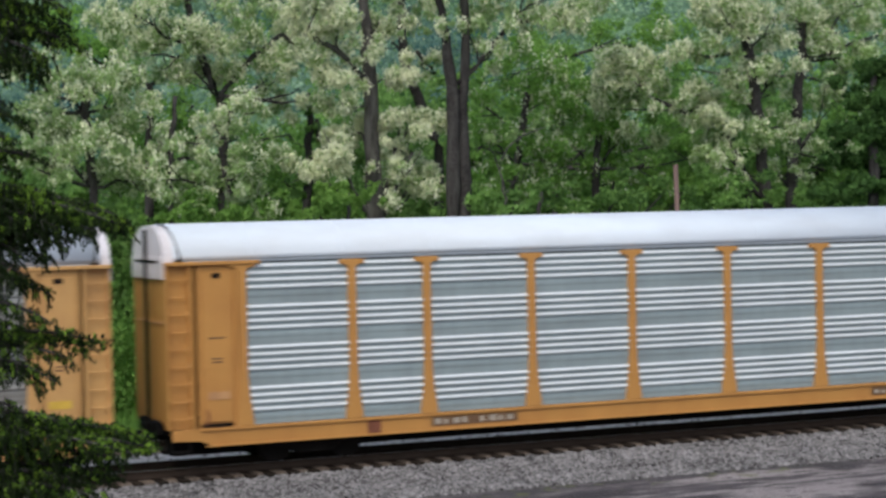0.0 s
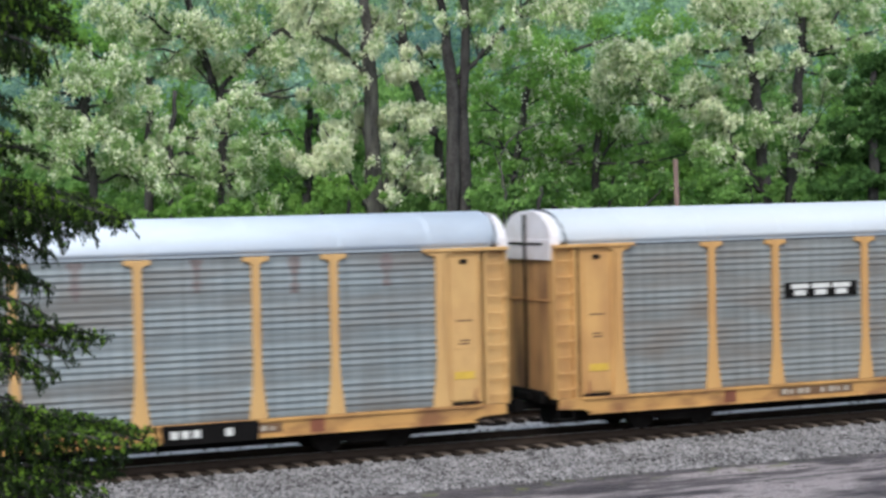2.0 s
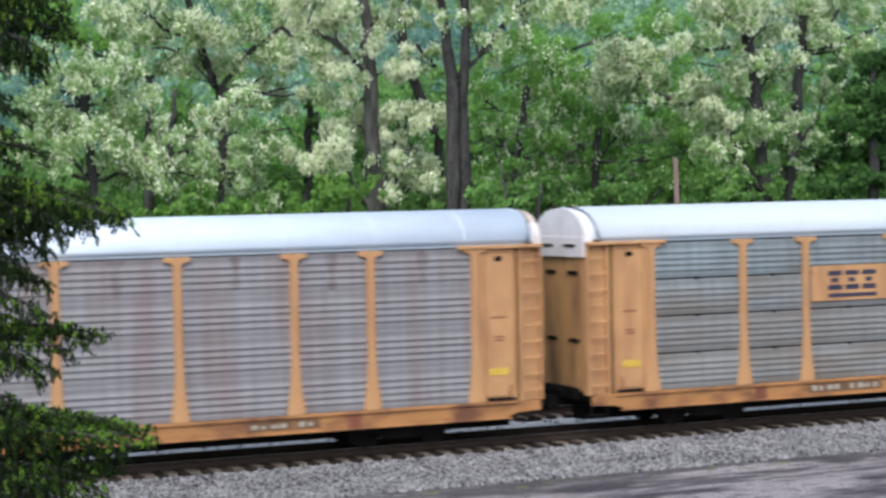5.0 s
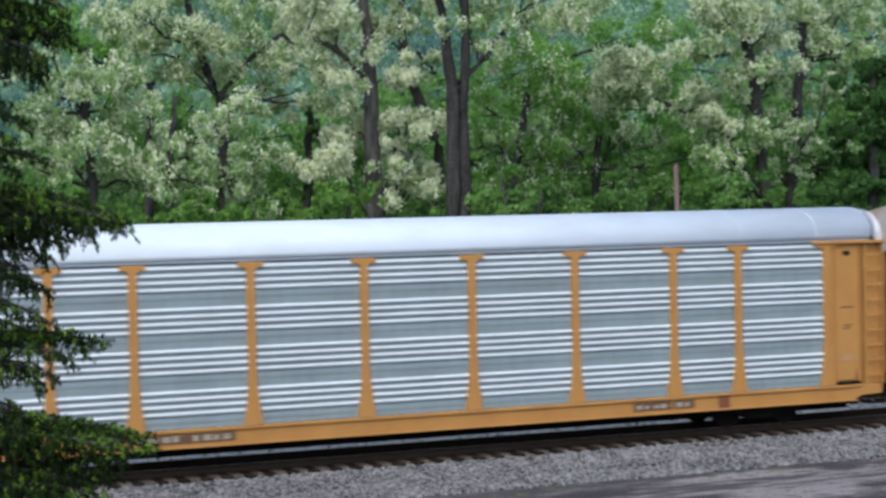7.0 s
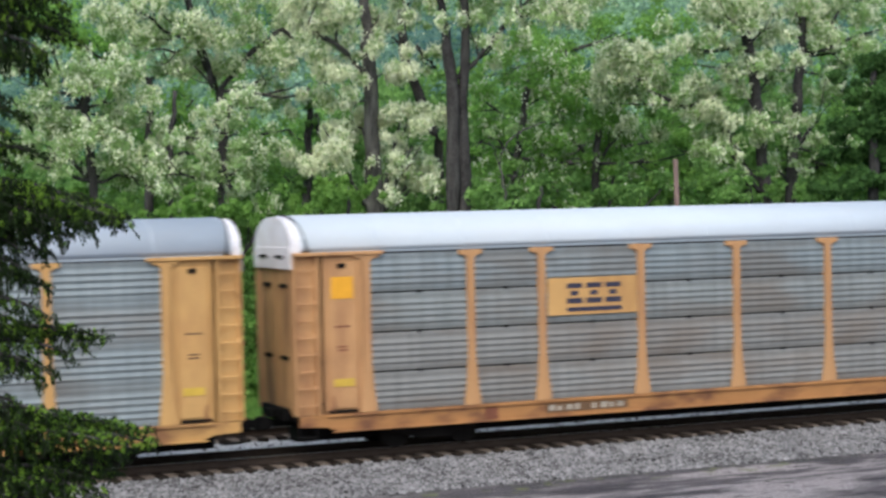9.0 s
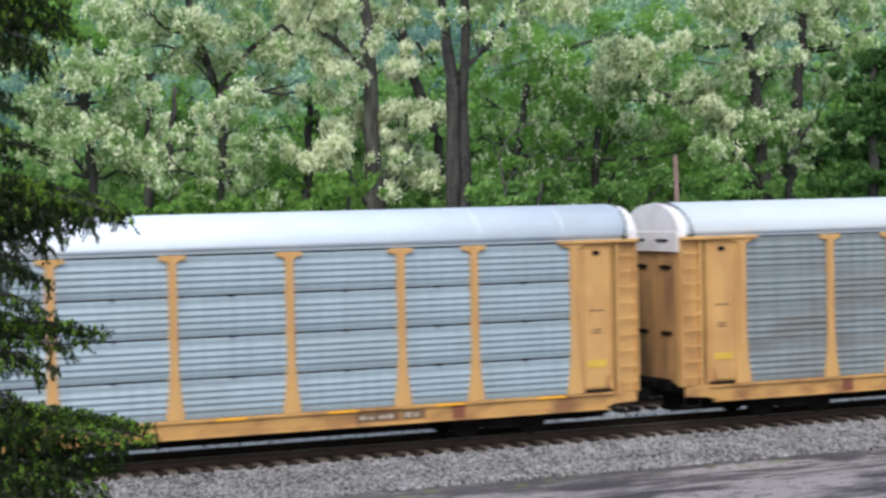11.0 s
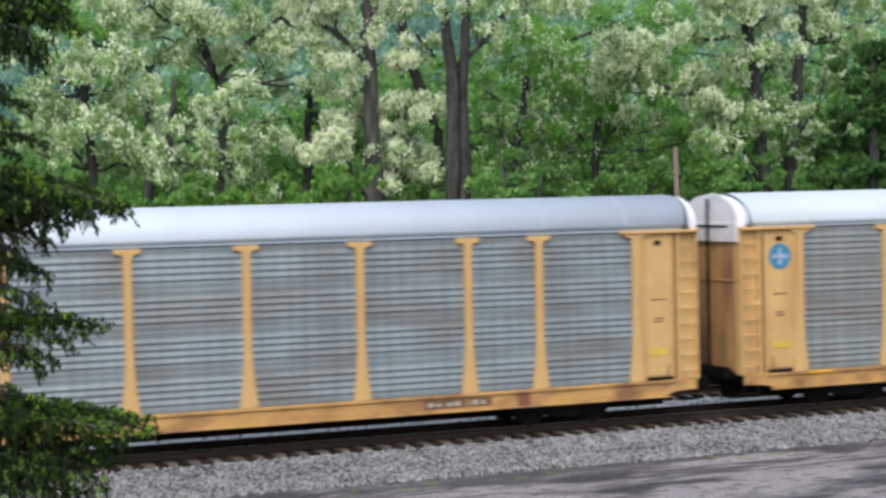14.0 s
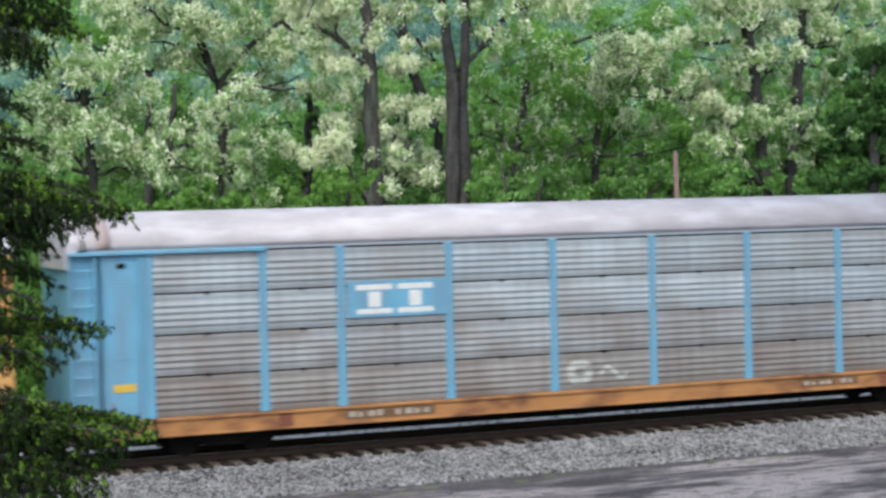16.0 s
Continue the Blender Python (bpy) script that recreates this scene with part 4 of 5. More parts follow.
def disc_and_spray(c):
    disc_mark(c)
    dome = lambda x, m, w: max(0.0, 1 - abs((x - m) / w) ** 2.2) * (0.9 + 0.1 * math.sin(13 * x))
    painted(c, "graffiti", 18.3, 20.2, 1.02, 1.95, SPRAY_BLUE, "faint pale blue sprayed dome, unreadable", lambda x, h: h < dome(x, 19.25, 0.95) and not (abs(h - 0.55) < 0.05 and math.sin(9 * x) > 0.3))
    painted(c, "graffiti", 20.7, 22.0, 1.10, 1.62, SPRAY_BLUE, "faint pale blue spray, unreadable", lambda x, h: 0.2 < h < dome(x, 21.3, 0.62) and math.sin(11 * x + 4 * h) > -0.5)


def blue_sign(c):
    s = board(c, 6.60, 9.16, 3.05, 3.92, BLUE, "blue sign board with white plain marks")
    for a in (6.84, 7.89):
        strokes(s, [(a, a + 0.92, 3.70, 3.83), (a, a + 0.92, 3.13, 3.25), (a + 0.3, a + 0.62, 3.29, 3.66)], MARK)
    B, e = -SIDE + 0.02, LENGTH
    low = part("lower_panel", mesh_of("lower_panel", *bevelled(*boxes((e - 1.56, e - 0.86, B - 0.0115, B - 0.0055, 1.06, 2.2)), 0.002), BLUE_PALE), c, "pale repainted lower panel")
    part("panel_rim", mesh_of("panel_rim", *boxes((e - 1.56, e - 0.86, B - 0.026, B - 0.012, 2.205, 2.245)), BLACK), low, "black bar over the panel")
    part("warning_sign", mesh_of("warning_sign", *disc_x(0.14, e - 0.27, B - 0.05, B - 0.04, 1.62), MARK), c, "round white warning sign")
    part("warning_bar", mesh_of("warning_bar", *boxes((e - 0.38, e - 0.16, B - 0.056, B - 0.051, 1.60, 1.66)), SPRAY_PINK), c, "red bar of the warning sign")
    for x0, x1, i in ((20.58, 22.28, 2), (9.37, 11.94, 3)):
        h = (EAVE - DECK - 0.015) / 4
        prof = [(PANEL_Y + y - 0.006, z) for y, z in rib_profile("ribbed", DECK + 0.01 + i * h, DECK + 0.01 + (i + 1) * h - 0.042)]
        part("newer_sheet", mesh_of("newer_sheet", *sweep(prof, x0, x1), NEWER), c, "pale newer ribbed sheet")
    for x0, x1 in ((24.7, 25.1), (25.9, 26.2), (0.64, 0.98)):
        part("rust_band", mesh_of("rust_band", *sweep(roof_profile(0.004)[::-1], x0, x1, True), RUST_BAND, True), c, "brown rusted band of the roof")
    painted(c, "graffiti", 12.35, 13.15, 1.10, 1.75, SPRAY_FAINT, "worn white scrawl, unreadable",
            lambda x, h: 0.12 < ((x - 12.75) / 0.38) ** 2 + (2 * h - 1) ** 2 < 0.95 and not (x > 12.9 and 0.55 < h < 0.72), 0.008, True)
    painted(c, "graffiti", 13.3, 14.1, 1.15, 1.60, SPRAY_FAINT, "worn white scrawl, unreadable", lambda x, h: abs(h - 0.5 - 0.3 * math.sin(8 * x)) < 0.13, 0.008, True)


def black_sill_plates(c):
    logo_bent(c)
    rust_runs(c, False)
    F = -SIDE - 0.038
    for x0, x1 in ((5.44, 8.44), (18.14, 20.44)):
        p = part("number_board", mesh_of("number_board", *boxes((x0, x1, F - 0.006, F, SILL - 0.02, DECK - 0.01)), BLACK), c, "black board on the sill")
        for i in range(int((x1 - x0 - 0.4) / 0.26)):
            if i not in (3, 4, 6):
                part("marking", mesh_of("marking", *boxes((x0 + 0.2 + i * 0.26, x0 + 0.38 + i * 0.26, F - 0.010, F - 0.007, SILL + 0.12, SILL + 0.30)), MARK), p, "white unreadable mark")


def placard_high(c):
    logo_dark_bars(YELLOW, NAVY)(c)
    part("placard", mesh_of("placard", *boxes((0.93, 1.49, -SIDE + 0.006, -SIDE + 0.012, 3.70, 4.22)), SIGN), c, "orange square placard")


def hand_brake(c):
    """Brake gear on the box at the right end: a housing, a wheel and a rusty smear of grease below."""
    x, y, z = LENGTH - 1.28, -SIDE + 0.02, 1.42
    h = part("brake_housing", mesh_of("brake_housing", *bevelled(*boxes((x - 0.16, x + 0.14, y - 0.10, y - 0.006, z - 0.30, z - 0.12)), 0.02), GRIME), c, "dark greasy brake housing")
    ring = [(x + 0.02 + 0.17 * math.cos(2 * math.pi * i / 16), y - 0.12, z + 0.02 + 0.17 * math.sin(2 * math.pi * i / 16)) for i in range(17)]
    part("brake_wheel", mesh_of("brake_wheel", *joined(tube(ring, [0.022] * 17, 6), boxes((x - 0.15, x + 0.19, y - 0.13, y - 0.105, z + 0.0, z + 0.04), (x + 0.0, x + 0.04, y - 0.128, y - 0.107, z - 0.15, z + 0.19))), RUST), h, "rusty brake wheel")
    part("brake_plate", mesh_of("brake_plate", *disc_x(0.20, x + 0.02, y - 0.04, y - 0.006, z + 0.02, 16), RUST), h, "rust-brown round plate")


def with_brake(make):
    def both(c):
        make(c), hand_brake(c)
    return both


CARS = [
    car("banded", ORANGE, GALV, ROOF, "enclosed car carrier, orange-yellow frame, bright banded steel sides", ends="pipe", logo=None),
    car("ribbed", YELLOW, WARM, ROOF_GREY, "enclosed car carrier, yellow frame, grey ribbed sides, white graffiti", ends="pipe", logo=logo_long),
    car("ribbed", PALE, GREY, ROOF, "enclosed car carrier, pale yellow frame, grey ribbed sides, white roof", logo=black_sill_plates),
    car("ribbed", TAN, WARM, ROOF_GREY, "enclosed car carrier, tan-yellow frame, dirty grey seamed sides", seams=True, logo=logo_dark_bars(TAN, NAVY)),
    car("ribbed", TAN, RUSTY, ROOF, "enclosed car carrier, faded tan frame, rust-streaked sides with graffiti", logo=logo_rusty),
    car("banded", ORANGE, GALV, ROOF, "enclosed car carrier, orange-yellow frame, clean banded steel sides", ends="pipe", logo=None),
    car("ribbed", TAN, WARM, ROOF_GREY, "enclosed car carrier, tan frame, dirty seamed sides, orange placard", seams=True, logo=with_brake(placard_high)),
    car("ribbed", YELLOW, GREY, ROOF_GREY, "enclosed car carrier, yellow frame, plain grey ribbed sides"),
    car("ribbed", YELLOW, LIGHT, ROOF, "enclosed car carrier, yellow frame, light blue-grey seamed sides", seams=True, logo=logo_white_panel, strips=True),
    car("ribbed", PALE, WARM, ROOF_GREY, "enclosed car carrier, pale yellow frame, grey sides, blue roundel", ends="pipe", logo=with_brake(disc_and_spray), strips=True),
    car("ribbed", PALE, GREY, ROOF_GREY, "enclosed car carrier, pale yellow frame, clean grey sides, blue roundel", ends="pipe", logo=disc_mark),
    car("ribbed", BLUE, OLD, ROOF_OLD, "old enclosed car carrier, blue frame, patchy seamed sides, rusty roof", seams=True, logo=blue_sign, post="slim", box_extra=SILL_PAINT),
    car("ribbed", YELLOW, GREY, ROOF_GREY, "enclosed car carrier at the rear, yellow frame, grey ribbed sides"),
]

# ---- plants ----


def leaf_cloud(rng, centres, radii, n, length, width, droop=0.0, shell=0.5, flat=0.8):
    """Leaves scattered in clumps round centres: an array (k, 4, 3)."""
    c = np.repeat(np.asarray(centres, float), n, 0)
    r = np.repeat(np.asarray(radii, float), n)
    k = len(c)
    d = rng.normal(size=(k, 3))
    d /= np.linalg.norm(d, axis=1)[:, None]
    rad = rng.uniform(0, 1, k) ** shell
    lump = 1 + 0.35 * np.sin(d[:, 0] * 5 + c[:, 2] * 3) * np.cos(d[:, 2] * 4 + c[:, 0] * 2)
    p = c + d * (rad * r * lump)[:, None] * np.array([1, 1, flat])
    a = rng.normal(size=(k, 3))
    a[:, 2] -= droop
    a /= np.linalg.norm(a, axis=1)[:, None]
    b = np.cross(a, rng.normal(size=(k, 3)))
    b /= np.linalg.norm(b, axis=1)[:, None]
    l = length * rng.uniform(0.6, 1.4, (k, 1)) / 2
    w = width * rng.uniform(0.6, 1.4, (k, 1)) / 2
    return np.stack([p - a * l, p + b * w, p + a * l, p - b * w], 1)


def scatter(rng, clumps, y, depth, per=5):
    """Break each clump x, z, r into several smaller ones at differing depths, strung out and uneven."""
    cs, rs, ws = [], [], []
    for x, z, r in clumps:
        heavy = rng.uniform(0.45, 1.65)
        slant = rng.uniform(-0.5, 0.5)
        for _ in range(per):
            d = rng.normal(size=3) * r * np.array([0.62, 1, 0.46])
            cs.append((x + d[0], y + rng.uniform(-depth, depth), z + d[2] + slant * d[0]))
            rs.append(r * rng.uniform(0.16, 0.52)), ws.append(heavy * rng.uniform(0.5, 1.5))
    return np.array(cs), np.array(rs), np.array(ws)


def limb_path(a, b, rng, sag=0.25, n=5):
    a, b = Vector(a), Vector(b)
    pts = []
    for i in range(n):
        t = i / (n - 1)
        p = a.lerp(b, t)
        s = (b - a).length * 0.06 * math.sin(math.pi * t)
        pts.append(p + Vector((rng.uniform(-s, s), rng.uniform(-s, s), rng.uniform(-s, s) - sag * 4 * t * (1 - t) * 0.3)))
    return pts


def tree(name, y, trunks, clumps, leaf, label, bark=BARK, bloom=0.0, density=420, size=(0.20, 0.10), depth=1.6, seed=0, limbs=True):
    """A tree in the plane y: trunks as lists of (x, z, radius), clumps of foliage as (x, z, radius)."""
    rng, rnd = np.random.default_rng(seed), random.Random(seed)
    bx = trunks[0][0][0]
    t = new(name)
    t.location = (bx, y, 0)
    tagged(t, label, "tree", group="trees behind the line")
    shapes = []
    for path in trunks:
        if path[0][1] < 4:
            x, z, r = path[0]
            path = [(x, hill(x, y) - 0.2, r * 1.2)] + path
        pts, rad = [], []
        for (xa, za, ra), (xb, zb, rb) in zip(path[:-1], path[1:]):
            for i in range(4):
                f = i / 4
                pts.append((xa + (xb - xa) * f - bx + rnd.uniform(-.05, .05), rnd.uniform(-.06, .06), za + (zb - za) * f))
                rad.append((ra + (rb - ra) * f) * rnd.uniform(0.86, 1.12))
        pts.append((path[-1][0] - bx, 0, path[-1][1])), rad.append(path[-1][2])
        shapes.append(tube(pts, rad, 9))
    cs, rs, ws = scatter(rng, clumps, 0, depth, 9)
    cs[:, 0] -= bx
    spine = [(x - bx, z, r) for path in trunks for x, z, r in path]
    if limbs:
        for x, z, r in clumps:
            below = [s for s in spine if s[1] < z + 0.3] or spine[:1]
            sx, sz, sr = min(below, key=lambda s: math.hypot(s[0] - (x - bx), (s[1] - z) * 0.8))
            end = (x - bx, rnd.uniform(-depth, depth) * 0.7, z)
            path = limb_path((sx, 0, sz), end, rnd)
            r0 = min(sr * 0.55, 0.04 + 0.02 * math.hypot(x - bx - sx, z - sz))
            shapes.append(tube(path, [r0 * (1 - 0.16 * i) for i in range(5)], 6))
            for _ in range(3):
                q = path[rnd.randrange(2, 5)]
                e = Vector(end) + Vector((rnd.uniform(-r, r), rnd.uniform(-r, r), rnd.uniform(-r, r) * 0.8))
                shapes.append(tube(limb_path(q, e, rnd), [r0 * 0.4, r0 * 0.33, r0 * 0.26, r0 * 0.2, r0 * 0.12], 5))
    part("trunk", mesh_of("trunk", *joined(*shapes), bark, True), t, "bare bark trunk and limbs")
    n = np.maximum(8, (density * rs ** 1.6)).astype(int)
    lv = [leaf_cloud(rng, [c], [r], k, size[0], size[1], 0.5) for c, r, k in zip(cs, rs, n)]
    part("crown", quads("crown", np.concatenate(lv), leaf), t, "loose leafy crown")
    if bloom:
        bl = []
        for c, r, k, w in zip(cs, rs, n, ws):
            m = int(k * bloom * w / 2.8)
            if m < 2:
                continue
            at = leaf_cloud(rng, [c], [r * 1.08], m, 0.01, 0.01, 0, 0.25)[:, 0]
            bl.append(leaf_cloud(rng, at, np.full(m, 0.15), 9, 0.125, 0.075, 1.0, 0.6, 1.5))
        part("blossom", quads("blossom", np.concatenate(bl), BLOOM), t, "hanging clusters of cream-white flowers")
    return t


tree("locust_tree", 16, [[(25.92, 2.19, 0.30), (26.03, 5.66, 0.25), (26.10, 9.51, 0.24), (25.88, 11.81, 0.17), (25.58, 13.34, 0.13)], [(26.34, 2.19, 0.24), (26.47, 5.80, 0.21), (26.50, 9.40, 0.19), (26.61, 12.60, 0.15), (26.72, 13.56, 0.14)], [(26.26, 10.09, 0.10), (27.16, 10.87, 0.10), (27.82, 11.65, 0.10), (28.44, 12.34, 0.08)]],
     [(26.98, 11.83, 0.77), (28.28, 12.63, 1.07), (29.57, 12.36, 0.98), (30.90, 12.68, 0.89), (27.44, 13.58, 1.16), (28.96, 14.20, 1.17), (30.49, 14.05, 1.18), (25.34, 13.72, 0.96), (28.03, 11.26, 0.68), (25.51, 12.19, 0.48)],
     LEAF_OLIVE, "tall black locust with twin dark trunks, cream blossom", bloom=0.5, seed=11)
tree("locust_tree", 18, [[(24.02, 2.18, 0.33), (24.02, 5.52, 0.31), (23.85, 9.63, 0.29), (23.81, 11.97, 0.20), (23.64, 13.72, 0.16)], [(23.87, 10.21, 0.10), (22.75, 11.37, 0.10), (21.54, 11.93, 0.08)]],
     [(22.91, 9.43, 0.74), (23.72, 8.55, 0.88), (25.10, 8.94, 0.79), (22.68, 8.27, 0.74), (21.83, 7.31, 0.70), (24.52, 6.98, 0.71), (25.58, 6.67, 0.79), (26.23, 7.25, 0.50), (23.16, 11.18, 0.97), (24.03, 12.36, 0.98), (24.61, 10.61, 0.59), (22.22, 10.59, 0.68), (25.18, 7.86, 0.59), (22.79, 12.73, 0.97), (21.99, 13.48, 1.16)],
     LEAF_OLIVE, "black locust with grey trunk and heavy cream blossom", bark=BARK_GREY, bloom=1.7, seed=12)
tree("locust_tree", 20, [[(27.17, 1.96, 0.18), (27.21, 8.11, 0.18), (26.58, 9.54, 0.18), (25.96, 11.37, 0.18), (25.85, 12.99, 0.16), (25.82, 14.20, 0.14)], [(26.41, 11.58, 0.08), (27.16, 10.77, 0.08)]],
     [(26.34, 13.20, 0.71), (25.71, 14.20, 1.22), (25.44, 12.17, 0.61), (26.95, 11.17, 0.51)],
     LEAF_OLIVE, "slender leaning locust with dark bent trunk", bloom=0.5, seed=13)
tree("locust_tree", 22, [[(20.11, 2.17, 0.21), (19.81, 7.44, 0.18), (19.64, 10.06, 0.18), (18.88, 11.66, 0.16), (18.53, 13.46, 0.12)], [(19.64, 10.06, 0.10), (20.97, 11.48, 0.10), (22.06, 12.31, 0.09), (23.33, 11.30, 0.09)]],
     [(16.47, 12.82, 1.19), (17.88, 12.34, 1.23), (19.96, 12.68, 1.41), (20.76, 11.27, 1.25), (22.06, 12.31, 1.22), (18.45, 10.86, 1.04), (23.36, 12.63, 1.03), (21.59, 10.47, 0.81), (17.05, 11.44, 1.00), (19.58, 14.07, 1.41), (21.69, 14.33, 1.43), (17.52, 14.22, 1.40), (22.43, 9.86, 0.62)],
     LEAF_OLIVE, "spreading black locust, olive leaves thick with pale blossom", bloom=0.5, seed=14)
tree("locust_tree", 19, [[(14.32, 2.55, 0.15), (14.34, 6.87, 0.15), (14.12, 9.31, 0.13), (13.98, 11.17, 0.09)]],
     [(13.57, 9.68, 1.16), (14.78, 9.12, 1.13), (13.07, 8.47, 1.12), (15.32, 8.08, 0.94), (14.07, 7.53, 1.16), (12.63, 9.49, 0.93), (15.46, 9.68, 0.85), (12.39, 7.46, 0.93), (15.78, 7.23, 0.85), (13.41, 10.79, 0.93), (14.72, 10.62, 0.84), (12.12, 10.78, 0.92)],
     LEAF_OLIVE, "low black locust in pale bloom", bloom=0.38, seed=15)
tree("locust_tree", 18, [[(18.30, 2.43, 0.13), (18.46, 6.97, 0.11), (18.65, 8.30, 0.09), (18.87, 9.43, 0.08)], [(16.55, 2.50, 0.09), (16.80, 8.31, 0.09), (16.94, 9.81, 0.08)]],
     [(18.27, 8.87, 0.91), (19.24, 8.48, 0.86), (17.57, 8.21, 0.79), (18.63, 7.45, 0.95), (17.15, 7.09, 0.79), (19.61, 7.34, 0.76), (19.99, 6.38, 0.77), (16.51, 8.31, 0.75), (16.29, 7.01, 0.84), (17.82, 6.61, 0.85), (19.46, 9.24, 0.67)],
     LEAF_OLIVE, "young black locust in half bloom", bloom=0.42, seed=16)
tree("young_tree", 24, [[(23.35, 1.95, 0.19), (23.60, 7.44, 0.17), (23.72, 9.56, 0.13), (23.67, 10.30, 0.08)], [(24.13, 1.91, 0.13), (24.16, 7.44, 0.11), (23.98, 9.34, 0.08)]],
     [(23.66, 9.77, 0.30), (23.75, 8.92, 0.38), (23.95, 8.07, 0.42), (23.48, 7.23, 0.38), (24.02, 6.59, 0.47), (23.24, 6.39, 0.42)],
     LEAF_DEEP, "thin ivy-clad trunks with dark leaves", density=1300, limbs=False, depth=0.5, seed=17)
tree("broadleaf_tree", 20, [[(30.00, 1.84, 0.17), (30.24, 7.25, 0.15), (30.75, 9.33, 0.13), (31.02, 11.00, 0.10)], [(33.39, 1.69, 0.17), (33.57, 7.21, 0.15), (33.92, 8.90, 0.13), (34.19, 10.39, 0.11)]],
     [(30.10, 10.79, 1.21), (31.46, 9.85, 1.38), (29.59, 8.81, 1.20), (32.37, 8.59, 1.39), (33.83, 10.39, 1.23), (30.72, 7.77, 1.21), (33.29, 7.42, 1.23), (34.75, 8.58, 1.02), (29.32, 6.85, 1.00), (31.39, 6.61, 1.22), (34.71, 6.76, 1.07), (32.43, 11.01, 1.05), (35.45, 7.40, 0.86)],
     LEAF, "mid-sized broadleaf tree, fresh green", bloom=0.12, density=520, seed=18)
tree("broadleaf_tree", 25, [[(34.21, 1.43, 0.18), (34.47, 7.33, 0.16), (34.96, 11.86, 0.14)]],
     [(34.95, 11.63, 1.25), (37.02, 12.57, 1.38), (38.60, 12.82, 1.39), (33.70, 12.07, 1.13), (38.27, 10.05, 1.39), (39.82, 8.65, 1.16), (39.53, 7.26, 1.16), (40.59, 6.78, 1.17), (31.19, 10.26, 1.11), (30.90, 8.26, 1.11), (40.88, 7.71, 1.17), (38.98, 6.34, 0.93)],
     LEAF, "broadleaf tree behind, deep green", density=480, seed=19)
tree("locust_tree", 18, [[(39.07, 1.53, 0.17), (39.06, 6.87, 0.15), (37.75, 8.90, 0.13), (36.06, 9.32, 0.08), (34.65, 9.94, 0.06)]],
     [(33.27, 11.18, 0.78), (34.19, 10.46, 1.00), (35.37, 10.26, 0.94), (36.43, 9.42, 0.94), (35.15, 11.30, 0.75), (37.14, 8.79, 0.84), (32.78, 10.25, 0.72), (33.69, 9.43, 0.72)],
     LEAF_OLIVE, "black locust bough hung with whitish blossom", bloom=1.2, seed=20)
tree("locust_tree", 17, [[(39.13, 1.57, 0.23), (39.15, 5.79, 0.23), (38.97, 8.74, 0.21), (38.54, 11.46, 0.19), (38.22, 13.75, 0.15)]],
     [(37.23, 12.48, 1.21), (38.92, 12.09, 1.39), (37.67, 10.83, 1.04), (39.38, 10.63, 1.05), (36.88, 7.81, 0.83), (37.98, 8.32, 1.00), (39.83, 8.63, 0.80), (36.77, 13.72, 1.24), (38.96, 13.98, 1.47), (36.24, 11.44, 0.83), (37.83, 6.86, 0.73)],
     LEAF_OLIVE, "black locust with straight dark trunk, light bloom", bloom=0.55, seed=21)
tree("locust_tree", 18.5, [[(41.10, 1.42, 0.22), (41.26, 6.20, 0.22), (41.57, 8.80, 0.22), (41.83, 11.40, 0.17), (41.94, 14.01, 0.15)], [(41.55, 7.71, 0.09), (42.34, 8.58, 0.07)]],
     [(41.40, 12.70, 1.26), (42.93, 12.29, 1.27), (42.33, 8.14, 0.87), (43.36, 7.59, 0.70), (44.22, 11.43, 1.06), (42.37, 10.32, 0.87), (42.20, 14.23, 1.52), (44.26, 13.40, 1.32), (45.57, 12.33, 1.22), (43.66, 9.67, 0.77), (41.02, 7.07, 0.65)],
     LEAF_OLIVE, "black locust with dark trunk, sparse bloom", bloom=0.55, seed=22)
tree("evergreen_tree", 12.5, [[(40.64, 1.71, 0.24), (40.75, 6.91, 0.18), (40.83, 10.51, 0.12)]],
     [(40.57, 9.61, 0.88), (41.02, 8.41, 1.00), (40.28, 7.22, 0.96), (40.86, 6.31, 1.00), (39.78, 6.23, 0.80), (41.66, 9.92, 1.01), (41.85, 7.30, 1.21), (40.59, 5.12, 1.00), (39.18, 5.94, 0.64), (40.06, 8.22, 0.76), (41.18, 10.32, 0.72)],
     LEAF_DARK, "dense dark evergreen at the wood edge", density=2200, size=(0.2, 0.08), limbs=False, depth=0.9, seed=23)
tree("broadleaf_tree", 30, [[(18.83, 1.88, 0.18), (19.03, 7.66, 0.18), (19.18, 10.99, 0.13)]],
     [(18.84, 10.99, 1.55), (20.65, 10.11, 1.35), (17.75, 12.31, 1.55), (19.45, 8.10, 1.34), (16.22, 12.95, 1.53), (22.75, 10.33, 1.36), (24.62, 8.96, 1.37), (24.81, 7.13, 1.15), (14.69, 12.93, 1.52), (23.75, 12.38, 1.37)],
     LEAF, "broadleaf tree in the back row, dull green", density=330, seed=24)
tree("broadleaf_tree", 30, [[(51.14, 0.48, 0.21), (51.34, 7.24, 0.21), (51.67, 11.13, 0.16)]],
     [(51.34, 9.83, 1.56), (49.45, 7.52, 1.54), (47.04, 7.55, 1.27), (51.91, 7.75, 1.56), (44.46, 10.34, 1.51), (44.68, 7.07, 1.26), (42.48, 11.84, 1.50), (53.61, 14.27, 1.83), (51.38, 11.90, 1.30)],
     LEAF, "broadleaf tree in the back row, light green", density=330, seed=25)
